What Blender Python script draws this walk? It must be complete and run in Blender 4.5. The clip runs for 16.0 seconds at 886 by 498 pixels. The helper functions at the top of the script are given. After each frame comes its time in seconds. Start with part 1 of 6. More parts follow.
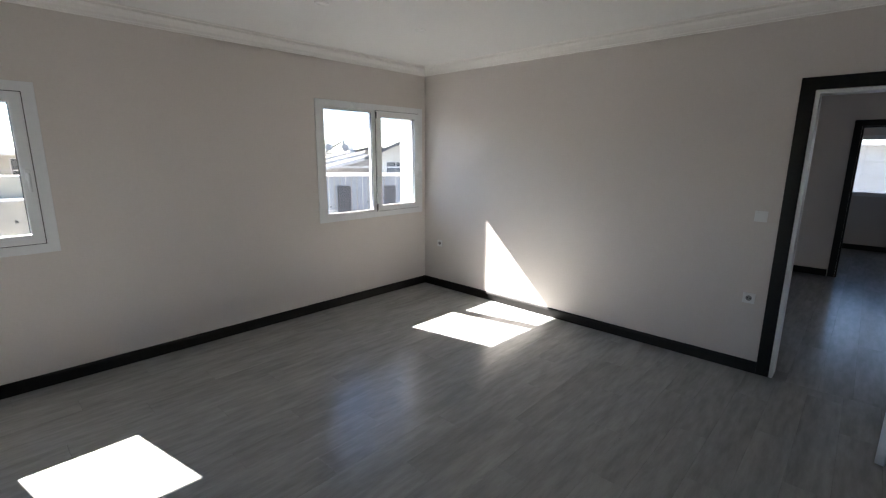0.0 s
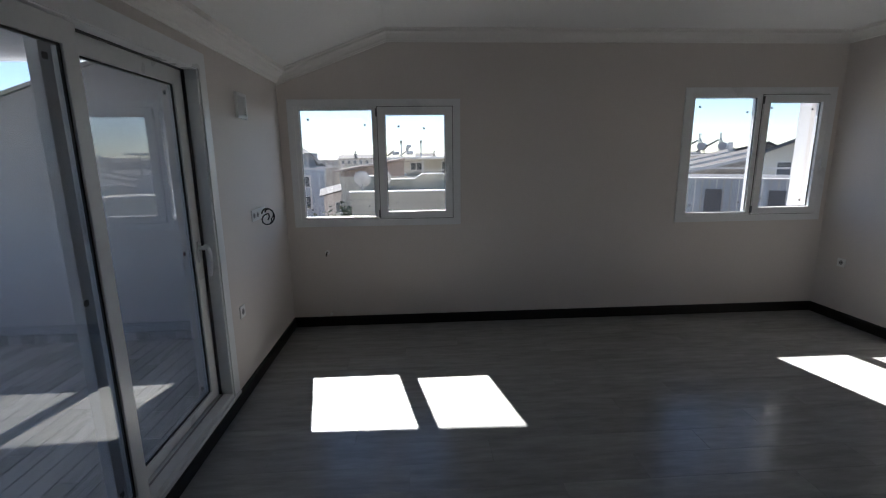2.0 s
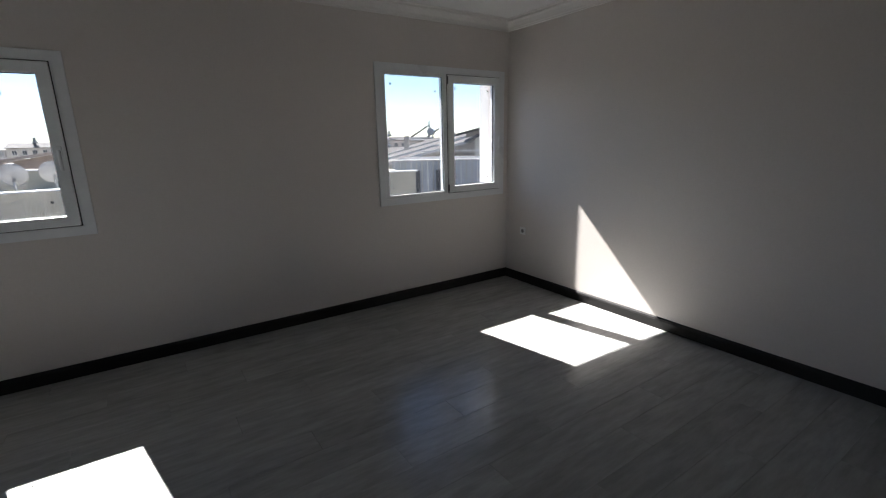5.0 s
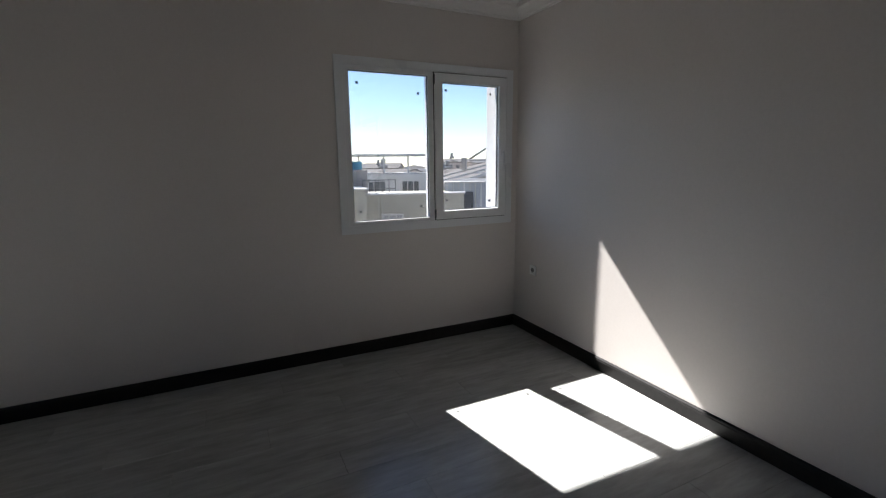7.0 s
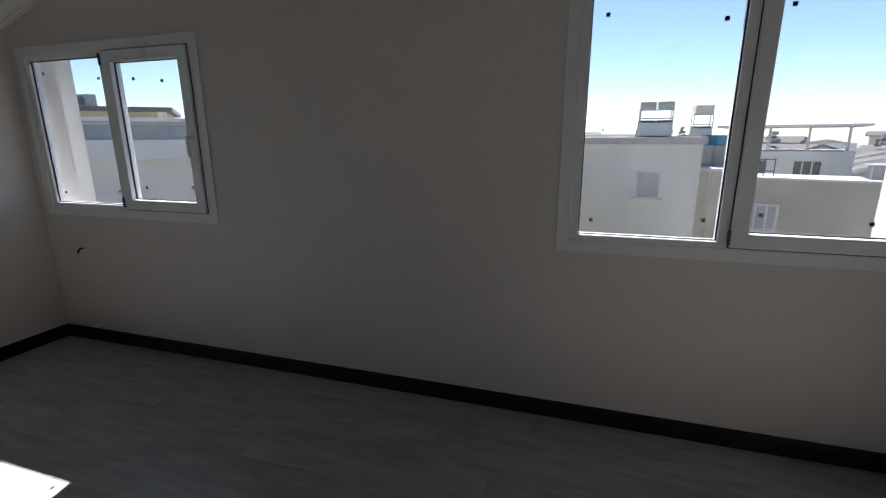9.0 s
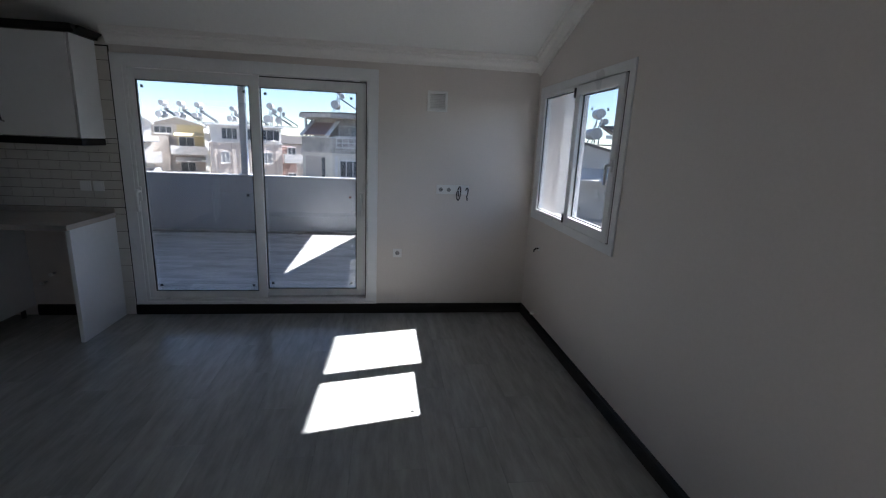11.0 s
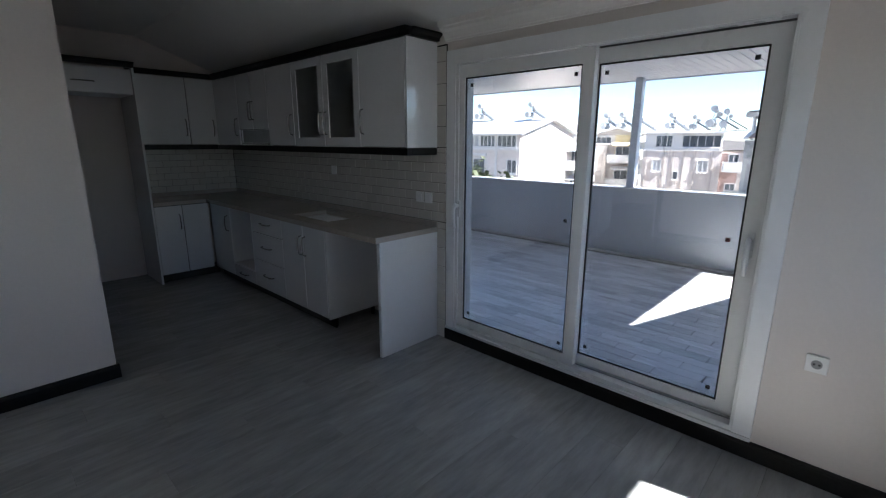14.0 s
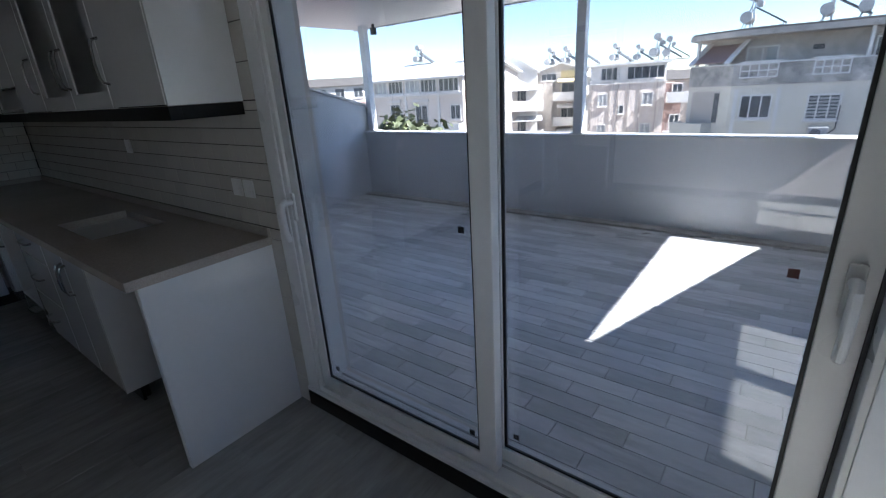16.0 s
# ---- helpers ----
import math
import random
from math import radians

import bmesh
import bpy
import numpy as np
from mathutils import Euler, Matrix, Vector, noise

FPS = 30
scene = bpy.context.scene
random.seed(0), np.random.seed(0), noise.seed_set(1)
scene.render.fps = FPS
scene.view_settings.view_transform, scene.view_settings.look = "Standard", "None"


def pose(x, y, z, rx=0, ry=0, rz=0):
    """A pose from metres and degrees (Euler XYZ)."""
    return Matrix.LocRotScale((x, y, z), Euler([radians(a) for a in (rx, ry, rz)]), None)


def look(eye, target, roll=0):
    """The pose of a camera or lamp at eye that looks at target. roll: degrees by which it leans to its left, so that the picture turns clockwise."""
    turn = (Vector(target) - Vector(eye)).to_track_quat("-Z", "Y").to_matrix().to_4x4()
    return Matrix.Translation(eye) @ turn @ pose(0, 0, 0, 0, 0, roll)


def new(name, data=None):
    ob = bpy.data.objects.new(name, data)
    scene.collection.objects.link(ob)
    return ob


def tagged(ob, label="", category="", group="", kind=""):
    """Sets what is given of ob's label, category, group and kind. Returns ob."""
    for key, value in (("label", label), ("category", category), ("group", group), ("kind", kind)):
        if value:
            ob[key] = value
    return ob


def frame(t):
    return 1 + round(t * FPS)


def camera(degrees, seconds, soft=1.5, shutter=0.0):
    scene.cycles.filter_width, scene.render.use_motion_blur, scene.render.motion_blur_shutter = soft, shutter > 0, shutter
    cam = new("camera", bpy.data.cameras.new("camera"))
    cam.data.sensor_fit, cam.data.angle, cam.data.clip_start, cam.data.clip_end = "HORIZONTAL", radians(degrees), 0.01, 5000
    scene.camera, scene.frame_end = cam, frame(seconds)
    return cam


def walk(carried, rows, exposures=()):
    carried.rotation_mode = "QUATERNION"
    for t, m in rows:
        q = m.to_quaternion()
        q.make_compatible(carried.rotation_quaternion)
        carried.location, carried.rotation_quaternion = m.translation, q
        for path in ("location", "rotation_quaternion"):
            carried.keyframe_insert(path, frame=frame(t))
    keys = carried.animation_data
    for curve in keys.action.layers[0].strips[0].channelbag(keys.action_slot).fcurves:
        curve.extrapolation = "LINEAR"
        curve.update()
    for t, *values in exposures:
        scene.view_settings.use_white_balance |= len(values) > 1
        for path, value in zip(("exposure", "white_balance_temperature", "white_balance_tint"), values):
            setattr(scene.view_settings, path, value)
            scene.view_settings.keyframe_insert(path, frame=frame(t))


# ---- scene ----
cam = camera(88.9, 16.0, soft=1.2)
PATH = [
    (0, (1.192, -4.166, 1.676), (2.619, -2.827, 1.265), 0.4),
    (0.5, (1.156, -4.159, 1.641), (2.305, -2.553, 1.322), 1.4),
    (1, (1.151, -4.171, 1.614), (1.948, -2.369, 1.269), 1.8),
    (1.5, (1.176, -4.201, 1.636), (1.656, -2.297, 1.257), 0.6),
    (2, (1.195, -4.262, 1.609), (1.314, -2.306, 1.21), -0.7),
    (2.5, (1.168, -4.288, 1.587), (0.968, -2.334, 1.209), -2.4),
    (3, (1.042, -4.27, 1.592), (0.623, -2.362, 1.162), -2.0),
    (3.5, (1.094, -4.106, 1.592), (0.879, -2.159, 1.186), -1.2),
    (4, (1.321, -3.96, 1.592), (1.766, -2.065, 1.132), -2.6),
    (4.5, (1.564, -3.778, 1.648), (2.348, -2.02, 1.106), -0.0),
    (5, (1.899, -3.786, 1.553), (2.976, -2.169, 1.079), -1.2),
    (7.3, (3.182, -3.152, 1.476), (3.922, -1.332, 1.102), 0.1),
    (7.5, (3.333, -3.055, 1.505), (3.865, -1.172, 1.094), 1.6),
    (7.8, (3.494, -2.982, 1.51), (3.803, -1.055, 1.072), 5.8),
    (8, (3.626, -2.915, 1.514), (3.773, -0.987, 1.006), 4.5),
    (8.2, (3.69, -2.809, 1.51), (3.718, -0.874, 1.004), 3.0),
    (10.3, (4.144, -1.598, 1.584), (2.498, -0.547, 1.152), -0.6),
    (10.5, (4.178, -1.53, 1.61), (2.427, -0.668, 1.173), -0.2),
    (11, (4.142, -1.406, 1.607), (2.213, -1.132, 1.155), 2.6),
    (11.5, (3.968, -1.338, 1.575), (2.035, -1.609, 1.142), 1.0),
    (12, (3.728, -1.305, 1.6), (1.876, -1.937, 1.184), 1.6),
    (12.5, (3.489, -1.225, 1.582), (1.842, -2.277, 1.158), 2.1),
    (13, (3.273, -1.158, 1.587), (1.872, -2.515, 1.146), 0.5),
    (13.5, (2.909, -1.19, 1.585), (1.504, -2.538, 1.128), 1.2),
    (14, (2.536, -1.197, 1.573), (1.122, -2.533, 1.111), 0.2),
    (14.5, (2.176, -1.248, 1.583), (0.803, -2.606, 1.061), 1.2),
    (15, (1.835, -1.419, 1.601), (0.444, -2.767, 1.102), -3.6),
    (15.5, (1.441, -1.55, 1.548), (-0.069, -2.742, 1.001), -2.9),
    (16, (1.125, -1.741, 1.54), (-0.357, -2.9, 0.863), -3.5),
]
walk(cam, [(t, look(e, a, r)) for t, e, a, r in PATH], [(0, 4.08, 6400, 11), (0.5, 3.62, 6300, 11), (1, 3.15, 6280, 11), (2, 2.7, 6080, 11), (3, 2.62, 6050, 11), (4, 2.78, 6200, 11), (5.2, 2.82, 6200, 11), (7.5, 2.52, 6150, 11), (8.2, 2.42, 6150, 11), (10.3, 3.0, 6100, 11), (11, 2.92, 5850, 11), (13, 3.5, 5850, 11), (14.5, 3.5, 5900, 10), (16, 3.25, 5800, 10)])

# ---- light ----
SUN_TRAVEL = Vector((0.2, -1.0, -0.985))
sun_data = bpy.data.lights.new("sun", "SUN")
sun_data.energy, sun_data.angle, sun_data.color = 4.4, radians(0.53), (1.0, 0.96, 0.90)
sun = new("sun", sun_data)
sun.matrix_world = look((0, 20, 20), Vector((0, 20, 20)) + SUN_TRAVEL)
world = bpy.data.worlds.new("sky")
scene.world = world
world.use_nodes = True
wn = world.node_tree
sky = wn.nodes.new("ShaderNodeTexSky")
sky.sky_type, sky.sun_disc = "NISHITA", False
sky.sun_elevation = math.atan2(0.985, math.hypot(0.2, 1.0))
sky.sun_rotation = math.atan2(-0.2, 1.0)
sky.altitude = 1200
sky.air_density, sky.dust_density, sky.ozone_density = 0.9, 0.05, 0.9
wn.nodes["Background"].inputs[1].default_value = 0.050
wn.links.new(sky.outputs[0], wn.nodes["Background"].inputs[0])

# ---- materials ----


def material(name, base, rough=0.5, metal=0.0, grain=None, amount=0.1, bump=0.0, second=None, stain=0.0, stain_size=1.5,
             stretch=(1, 1, 1), piece=0.0, coat=0.0, spec=0.5, rough_var=0.08, island=False):
    """Principled paint with grain (size in 1/m), larger stains, relief and, on pieces, a random tint."""
    m = bpy.data.materials.new(name)
    m.use_nodes = True
    n, l = m.node_tree.nodes, m.node_tree.links
    b = n["Principled BSDF"]
    b.inputs["Roughness"].default_value, b.inputs["Metallic"].default_value = rough, metal
    b.inputs["Specular IOR Level"].default_value, b.inputs["Coat Weight"].default_value = spec, coat
    b.inputs["Coat Roughness"].default_value = 0.08
    b.inputs["Base Color"].default_value = (*base, 1)
    if grain is None:
        return m
    pos = n.new("ShaderNodeNewGeometry")
    info = n.new("ShaderNodeObjectInfo")
    chance = pos.outputs["Random Per Island"] if island else info.outputs["Random"]
    shift = n.new("ShaderNodeVectorMath")
    shift.operation = "MULTIPLY_ADD"
    l.new(chance, shift.inputs[0])
    shift.inputs[1].default_value = (17.3, 9.1, 5.7) if piece else (0, 0, 0)
    l.new(pos.outputs["Position"], shift.inputs[2])
    mp = n.new("ShaderNodeMapping")
    mp.inputs["Scale"].default_value = stretch
    l.new(shift.outputs[0], mp.inputs["Vector"])
    fine = n.new("ShaderNodeTexNoise")
    fine.inputs["Scale"].default_value, fine.inputs["Detail"].default_value, fine.inputs["Roughness"].default_value = grain, 6, 0.62
    l.new(mp.outputs[0], fine.inputs["Vector"])
    big = n.new("ShaderNodeTexNoise")
    big.inputs["Scale"].default_value, big.inputs["Detail"].default_value = stain_size, 3
    l.new(mp.outputs[0], big.inputs["Vector"])
    ramp = n.new("ShaderNodeValToRGB")
    other = second or tuple(c * (1 - amount) for c in base)
    ramp.color_ramp.elements[0].position, ramp.color_ramp.elements[1].position = 0.36, 0.64
    ramp.color_ramp.elements[0].color, ramp.color_ramp.elements[1].color = (*other, 1), (*base, 1)
    l.new(fine.outputs["Fac"], ramp.inputs[0])
    dirt = n.new("ShaderNodeMapRange")
    dirt.inputs["From Min"].default_value, dirt.inputs["From Max"].default_value = 0.3, 0.7
    dirt.inputs["To Min"].default_value, dirt.inputs["To Max"].default_value = 1 - stain, 1.0
    l.new(big.outputs["Fac"], dirt.inputs["Value"])
    tint = n.new("ShaderNodeMapRange")
    tint.inputs["To Min"].default_value, tint.inputs["To Max"].default_value = 1 - piece, 1.0
    l.new(chance, tint.inputs["Value"])
    both = n.new("ShaderNodeMath")
    both.operation = "MULTIPLY"
    l.new(dirt.outputs[0], both.inputs[0])
    l.new(tint.outputs[0], both.inputs[1])
    mul = n.new("ShaderNodeVectorMath")
    mul.operation = "SCALE"
    l.new(ramp.outputs["Color"], mul.inputs[0])
    l.new(both.outputs[0], mul.inputs["Scale"])
    l.new(mul.outputs[0], b.inputs["Base Color"])
    rr = n.new("ShaderNodeMapRange")
    rr.inputs["To Min"].default_value, rr.inputs["To Max"].default_value = max(0.02, rough - rough_var), min(1, rough + rough_var)
    l.new(big.outputs["Fac"], rr.inputs["Value"])
    l.new(rr.outputs[0], b.inputs["Roughness"])
    if bump:
        bp = n.new("ShaderNodeBump")
        bp.inputs["Strength"].default_value, bp.inputs["Distance"].default_value = 0.5, bump
        l.new(fine.outputs["Fac"], bp.inputs["Height"])
        l.new(bp.outputs[0], b.inputs["Normal"])
    return m


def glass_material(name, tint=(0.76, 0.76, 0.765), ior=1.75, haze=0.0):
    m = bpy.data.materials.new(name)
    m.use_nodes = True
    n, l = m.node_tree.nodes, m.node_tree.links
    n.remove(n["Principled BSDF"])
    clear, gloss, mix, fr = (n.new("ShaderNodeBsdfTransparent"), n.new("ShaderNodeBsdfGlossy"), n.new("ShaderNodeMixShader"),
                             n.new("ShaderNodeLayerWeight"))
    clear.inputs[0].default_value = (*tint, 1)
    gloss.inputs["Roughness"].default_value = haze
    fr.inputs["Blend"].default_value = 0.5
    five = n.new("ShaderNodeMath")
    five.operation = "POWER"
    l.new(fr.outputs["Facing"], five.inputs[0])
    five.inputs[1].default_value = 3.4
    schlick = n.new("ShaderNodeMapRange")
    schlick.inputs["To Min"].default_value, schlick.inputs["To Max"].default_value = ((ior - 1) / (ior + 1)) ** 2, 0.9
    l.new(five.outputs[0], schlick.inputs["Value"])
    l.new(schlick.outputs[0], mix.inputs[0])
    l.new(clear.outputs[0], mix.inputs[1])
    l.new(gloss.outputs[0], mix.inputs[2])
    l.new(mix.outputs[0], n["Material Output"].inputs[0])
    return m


PAINT = material("cream_wall_paint", (0.66, 0.61, 0.57), 0.62, grain=60, amount=0.03, bump=0.0006, stain=0.05, stain_size=0.9)
PAINT_WHITE = material("white_ceiling_paint", (0.73, 0.725, 0.71), 0.75, grain=50, amount=0.03, bump=0.0006, stain=0.05, stain_size=0.8)
PLASTER = material("white_plaster_cornice", (0.78, 0.76, 0.73), 0.6, grain=40, amount=0.03, bump=0.0004, stain=0.04)
LAMINATE = material("grey_washed_laminate", (0.385, 0.385, 0.37), 0.23, grain=8, amount=0.3, second=(0.30, 0.30, 0.29), bump=0.0003,
                    stain=0.18, stain_size=1.3, stretch=(0.5, 2.6, 1), piece=0.035, spec=0.5, rough_var=0.06)
JOINT = material("dark_joint", (0.25, 0.25, 0.24), 0.7, grain=40, amount=0.2)
ESPRESSO = material("espresso_wood", (0.011, 0.0095, 0.009), 0.45, spec=0.3, grain=30, amount=0.4, bump=0.0003, stain=0.2, stretch=(1, 1, 1))
PVC = material("white_pvc", (0.76, 0.77, 0.78), 0.3, grain=25, amount=0.03, stain=0.05, stain_size=3)
RUBBER = material("black_gasket_and_gap_shade", (0.012, 0.012, 0.013), 0.6)
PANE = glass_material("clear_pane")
GLOSS_WHITE = material("glossy_white_cabinet", (0.70, 0.705, 0.71), 0.10, grain=20, amount=0.02, stain=0.03, stain_size=1.3, coat=0.8, rough_var=0.03)
CARCASS = material("white_melamine", (0.66, 0.66, 0.66), 0.4, grain=30, amount=0.03, stain=0.05)
STONE_TOP = material("beige_quartz_worktop", (0.47, 0.42, 0.37), 0.22, grain=180, amount=0.22, stain=0.06, stain_size=2)
CHROME = material("polished_steel", (0.34, 0.34, 0.345), 0.16, 1.0, grain=90, amount=0.1)
TILE_WHITE = material("white_glazed_tile", (0.60, 0.575, 0.53), 0.16, grain=12, amount=0.03, stain=0.04, piece=0.06, bump=0.0006)
GROUT_DARK = material("dark_grout", (0.018, 0.018, 0.018), 0.85, grain=90, amount=0.3)
FROST = material("frosted_cabinet_glass", (0.20, 0.21, 0.205), 0.4)
FROST.node_tree.nodes["Principled BSDF"].inputs["Transmission Weight"].default_value = 0.55
DECK = material("grey_wood_look_tile", (0.80, 0.80, 0.80), 0.3, grain=7, amount=0.3, second=(0.64, 0.645, 0.65), bump=0.0006, stain=0.1,
                stain_size=2.5, stretch=(4.5, 0.5, 1), piece=0.34)
DECK_REST = material("grey_wood_look_tile_rest", (0.80, 0.80, 0.80), 0.3, grain=7, amount=0.3, second=(0.64, 0.645, 0.65), bump=0.0006, stain=0.1,
                     stain_size=2.5, stretch=(4.5, 0.5, 1), piece=0.34, island=True)
GROUT_GREY = material("grey_grout", (0.22, 0.22, 0.22), 0.8, grain=70, amount=0.2)
RENDER_GREY = material("pale_grey_render", (0.71, 0.73, 0.76), 0.85, grain=80, amount=0.08, bump=0.003, stain=0.14, stain_size=1.1)
RENDER_WHITE = material("white_render", (0.74, 0.74, 0.73), 0.85, grain=80, amount=0.06, bump=0.002, stain=0.1, stain_size=0.9)
COPING = material("white_stone_coping", (0.72, 0.72, 0.70), 0.5, grain=30, amount=0.08, stain=0.12)
LEDGE = material("stained_stone", (0.62, 0.60, 0.56), 0.7, grain=14, amount=0.35, bump=0.002, stain=0.5, stain_size=3)
SOFFIT = material("white_pvc_soffit", (0.74, 0.75, 0.77), 0.35, grain=20, amount=0.03, stain=0.05)
PLASTIC = material("white_plastic", (0.75, 0.75, 0.74), 0.35, grain=30, amount=0.02)
PAD_RED = material("reddish_pad", (0.22, 0.05, 0.04), 0.6)
DARK_HOLE = material("dark_plastic_and_gap_shade", (0.02, 0.02, 0.02), 0.5)
CABLE = material("black_cable", (0.012, 0.012, 0.012), 0.45)
STEEL_GREY = material("galvanised_steel", (0.45, 0.46, 0.47), 0.4, 0.8, grain=30, amount=0.1, stain=0.2)
WELL = material("grey_well_shade_and_lens", (0.24, 0.24, 0.24), 0.5)
RECESS_SHADE = material("dark_grey_recess_shade", (0.06, 0.06, 0.065), 0.8)
HINGE = material("dark_hinge_steel", (0.10, 0.10, 0.11), 0.35, 0.8)
BRASS = material("dull_lamp_rim", (0.72, 0.72, 0.70), 0.35, 0.2, grain=40, amount=0.05)

# ---- mesh helpers ----


def box(bm, x0, x1, y0, y1, z0, z1, bevel=0.0, seg=2):
    made = bmesh.ops.create_cube(bm, size=1, matrix=Matrix.Translation(((x0 + x1) / 2, (y0 + y1) / 2, (z0 + z1) / 2))
                                 @ Matrix.Diagonal((abs(x1 - x0), abs(y1 - y0), abs(z1 - z0), 1)))
    if bevel:
        edges = list({e for v in made["verts"] for e in v.link_edges})
        bmesh.ops.bevel(bm, geom=edges, offset=bevel, segments=seg, affect="EDGES", profile=0.6)
    return bm


def solid(x0, x1, y0, y1, z0, z1, bevel=0.0, seg=2):
    return box(bmesh.new(), x0, x1, y0, y1, z0, z1, bevel, seg)


def rod(bm, a, b, r, r2=None, seg=12):
    a, b = Vector(a), Vector(b)
    turn = (b - a).to_track_quat("Z", "Y").to_matrix().to_4x4()
    bmesh.ops.create_cone(bm, cap_ends=True, segments=seg, radius1=r, radius2=r if r2 is None else r2, depth=(b - a).length,
                          matrix=Matrix.Translation((a + b) / 2) @ turn)
    return bm


def tube(bm, path, r, seg=8):
    """A round bar that follows a short path."""
    path = [Vector(p) for p in path]
    rings, q, last = [], None, None
    for i, p in enumerate(path):
        way = (path[min(i + 1, len(path) - 1)] - path[max(i - 1, 0)]).normalized()
        q = way.to_track_quat("Z", "Y") if q is None else last.rotation_difference(way) @ q
        last = way
        rings.append([bm.verts.new(p + q @ Vector((r * math.cos(2 * math.pi * k / seg), r * math.sin(2 * math.pi * k / seg), 0)))
                      for k in range(seg)])
    for a, b in zip(rings, rings[1:]):
        for k in range(seg):
            bm.faces.new((a[k], a[(k + 1) % seg], b[(k + 1) % seg], b[k]))
    bm.faces.new(rings[0][::-1])
    bm.faces.new(rings[-1])
    return bm


def sweep(bm, profile, a, b):
    """A straight bar of a closed profile (offsets along two given directions) from a to b."""
    (o0, d0), (o1, d1) = a, b
    one = [bm.verts.new(Vector(o0) + Vector(d0[0]) * u + Vector(d0[1]) * v) for u, v in profile]
    two = [bm.verts.new(Vector(o1) + Vector(d1[0]) * u + Vector(d1[1]) * v) for u, v in profile]
    k = len(profile)
    for i in range(k):
        bm.faces.new((one[i], one[(i + 1) % k], two[(i + 1) % k], two[i]))
    bm.faces.new(one[::-1])
    bm.faces.new(two)
    bmesh.ops.recalc_face_normals(bm, faces=bm.faces)
    return bm


def prism(bm, outline, depth):
    """A flat outline (points in space) pushed along the vector depth."""
    depth = Vector(depth)
    one = [bm.verts.new(Vector(p)) for p in outline]
    two = [bm.verts.new(Vector(p) + depth) for p in outline]
    k = len(one)
    for i in range(k):
        bm.faces.new((one[i], one[(i + 1) % k], two[(i + 1) % k], two[i]))
    bm.faces.new(one[::-1])
    bm.faces.new(two)
    bmesh.ops.recalc_face_normals(bm, faces=bm.faces)
    return bm


def mesh_of(name, bm, mat, smooth=False):
    me = bpy.data.meshes.new(name)
    bm.to_mesh(me)
    bm.free()
    me.materials.append(mat)
    if smooth:
        for p in me.polygons:
            p.use_smooth = True
    return me


def hang(ob, parent):
    ob.parent = parent
    if parent:
        base = parent.matrix_world if parent.parent is None else parent.parent.matrix_basis @ parent.matrix_parent_inverse @ parent.matrix_basis
        ob.matrix_parent_inverse = base.inverted()
    return ob


def part(name, bm, mat, parent, label="", smooth=False):
    ob = hang(new(name, mesh_of(name, bm, mat, smooth)), parent)
    return tagged(ob, label)


def thing(name, place, label, category, group="", kind=""):
    ob = new(name)
    ob.empty_display_size = 0.1
    ob.matrix_basis = Matrix.Translation(place)
    ob.matrix_world = ob.matrix_basis
    return tagged(ob, label, category, group, kind)


def single(name, bm, mat, label, category, group="", kind="", smooth=False):
    return tagged(new(name, mesh_of(name, bm, mat, smooth)), label, category, group, kind)


def pierced(bm, u0, u1, v0, v1, holes, place):
    """A wall sheet with rectangular holes, as one closed solid. place(u, v, side) gives the point; side is 0 or 1."""
    us = sorted({u0, u1, *[h[0] for h in holes], *[h[1] for h in holes]})
    vs = sorted({v0, v1, *[h[2] for h in holes], *[h[3] for h in holes]})
    us, vs = [u for u in us if u0 <= u <= u1], [v for v in vs if v0 <= v <= v1]

    def full(i, j):
        if not (0 <= i < len(us) - 1 and 0 <= j < len(vs) - 1):
            return False
        cu, cv = (us[i] + us[i + 1]) / 2, (vs[j] + vs[j + 1]) / 2
        return not any(h[0] < cu < h[1] and h[2] < cv < h[3] for h in holes)

    cache = {}

    def vert(i, j, s):
        if (i, j, s) not in cache:
            cache[i, j, s] = bm.verts.new(place(us[i], vs[j], s))
        return cache[i, j, s]

    for i in range(len(us) - 1):
        for j in range(len(vs) - 1):
            if not full(i, j):
                continue
            for s in (0, 1):
                bm.faces.new((vert(i, j, s), vert(i + 1, j, s), vert(i + 1, j + 1, s), vert(i, j + 1, s)))
            for di, dj, a, b in ((-1, 0, (0, 0), (0, 1)), (1, 0, (1, 0), (1, 1)), (0, -1, (0, 0), (1, 0)), (0, 1, (0, 1), (1, 1))):
                if not full(i + di, j + dj):
                    p, q = (i + a[0], j + a[1]), (i + b[0], j + b[1])
                    bm.faces.new((vert(*p, 0), vert(*q, 0), vert(*q, 1), vert(*p, 1)))
    bmesh.ops.recalc_face_normals(bm, faces=bm.faces)
    return bm


def framed(axis, a0, a1, z0, z1, holes, d0, d1, bevel=0.003):
    """A frame with openings as one solid: it spans a0..a1 along x or y and d0..d1 in depth."""
    bm = pierced(bmesh.new(), a0, a1, z0, z1, holes, (lambda u, v, s: (u, d1 if s else d0, v)) if axis == "x" else (lambda u, v, s: (d1 if s else d0, u, v)))
    sharp = [e for e in bm.edges if len(e.link_faces) == 2 and e.calc_face_angle() > 0.5]
    bmesh.ops.bevel(bm, geom=sharp, offset=bevel, segments=2, affect="EDGES", profile=0.6)
    return bm


def structure(name, bm, mat, label, category):
    return single(name, bm, mat, label, category, kind="structure")


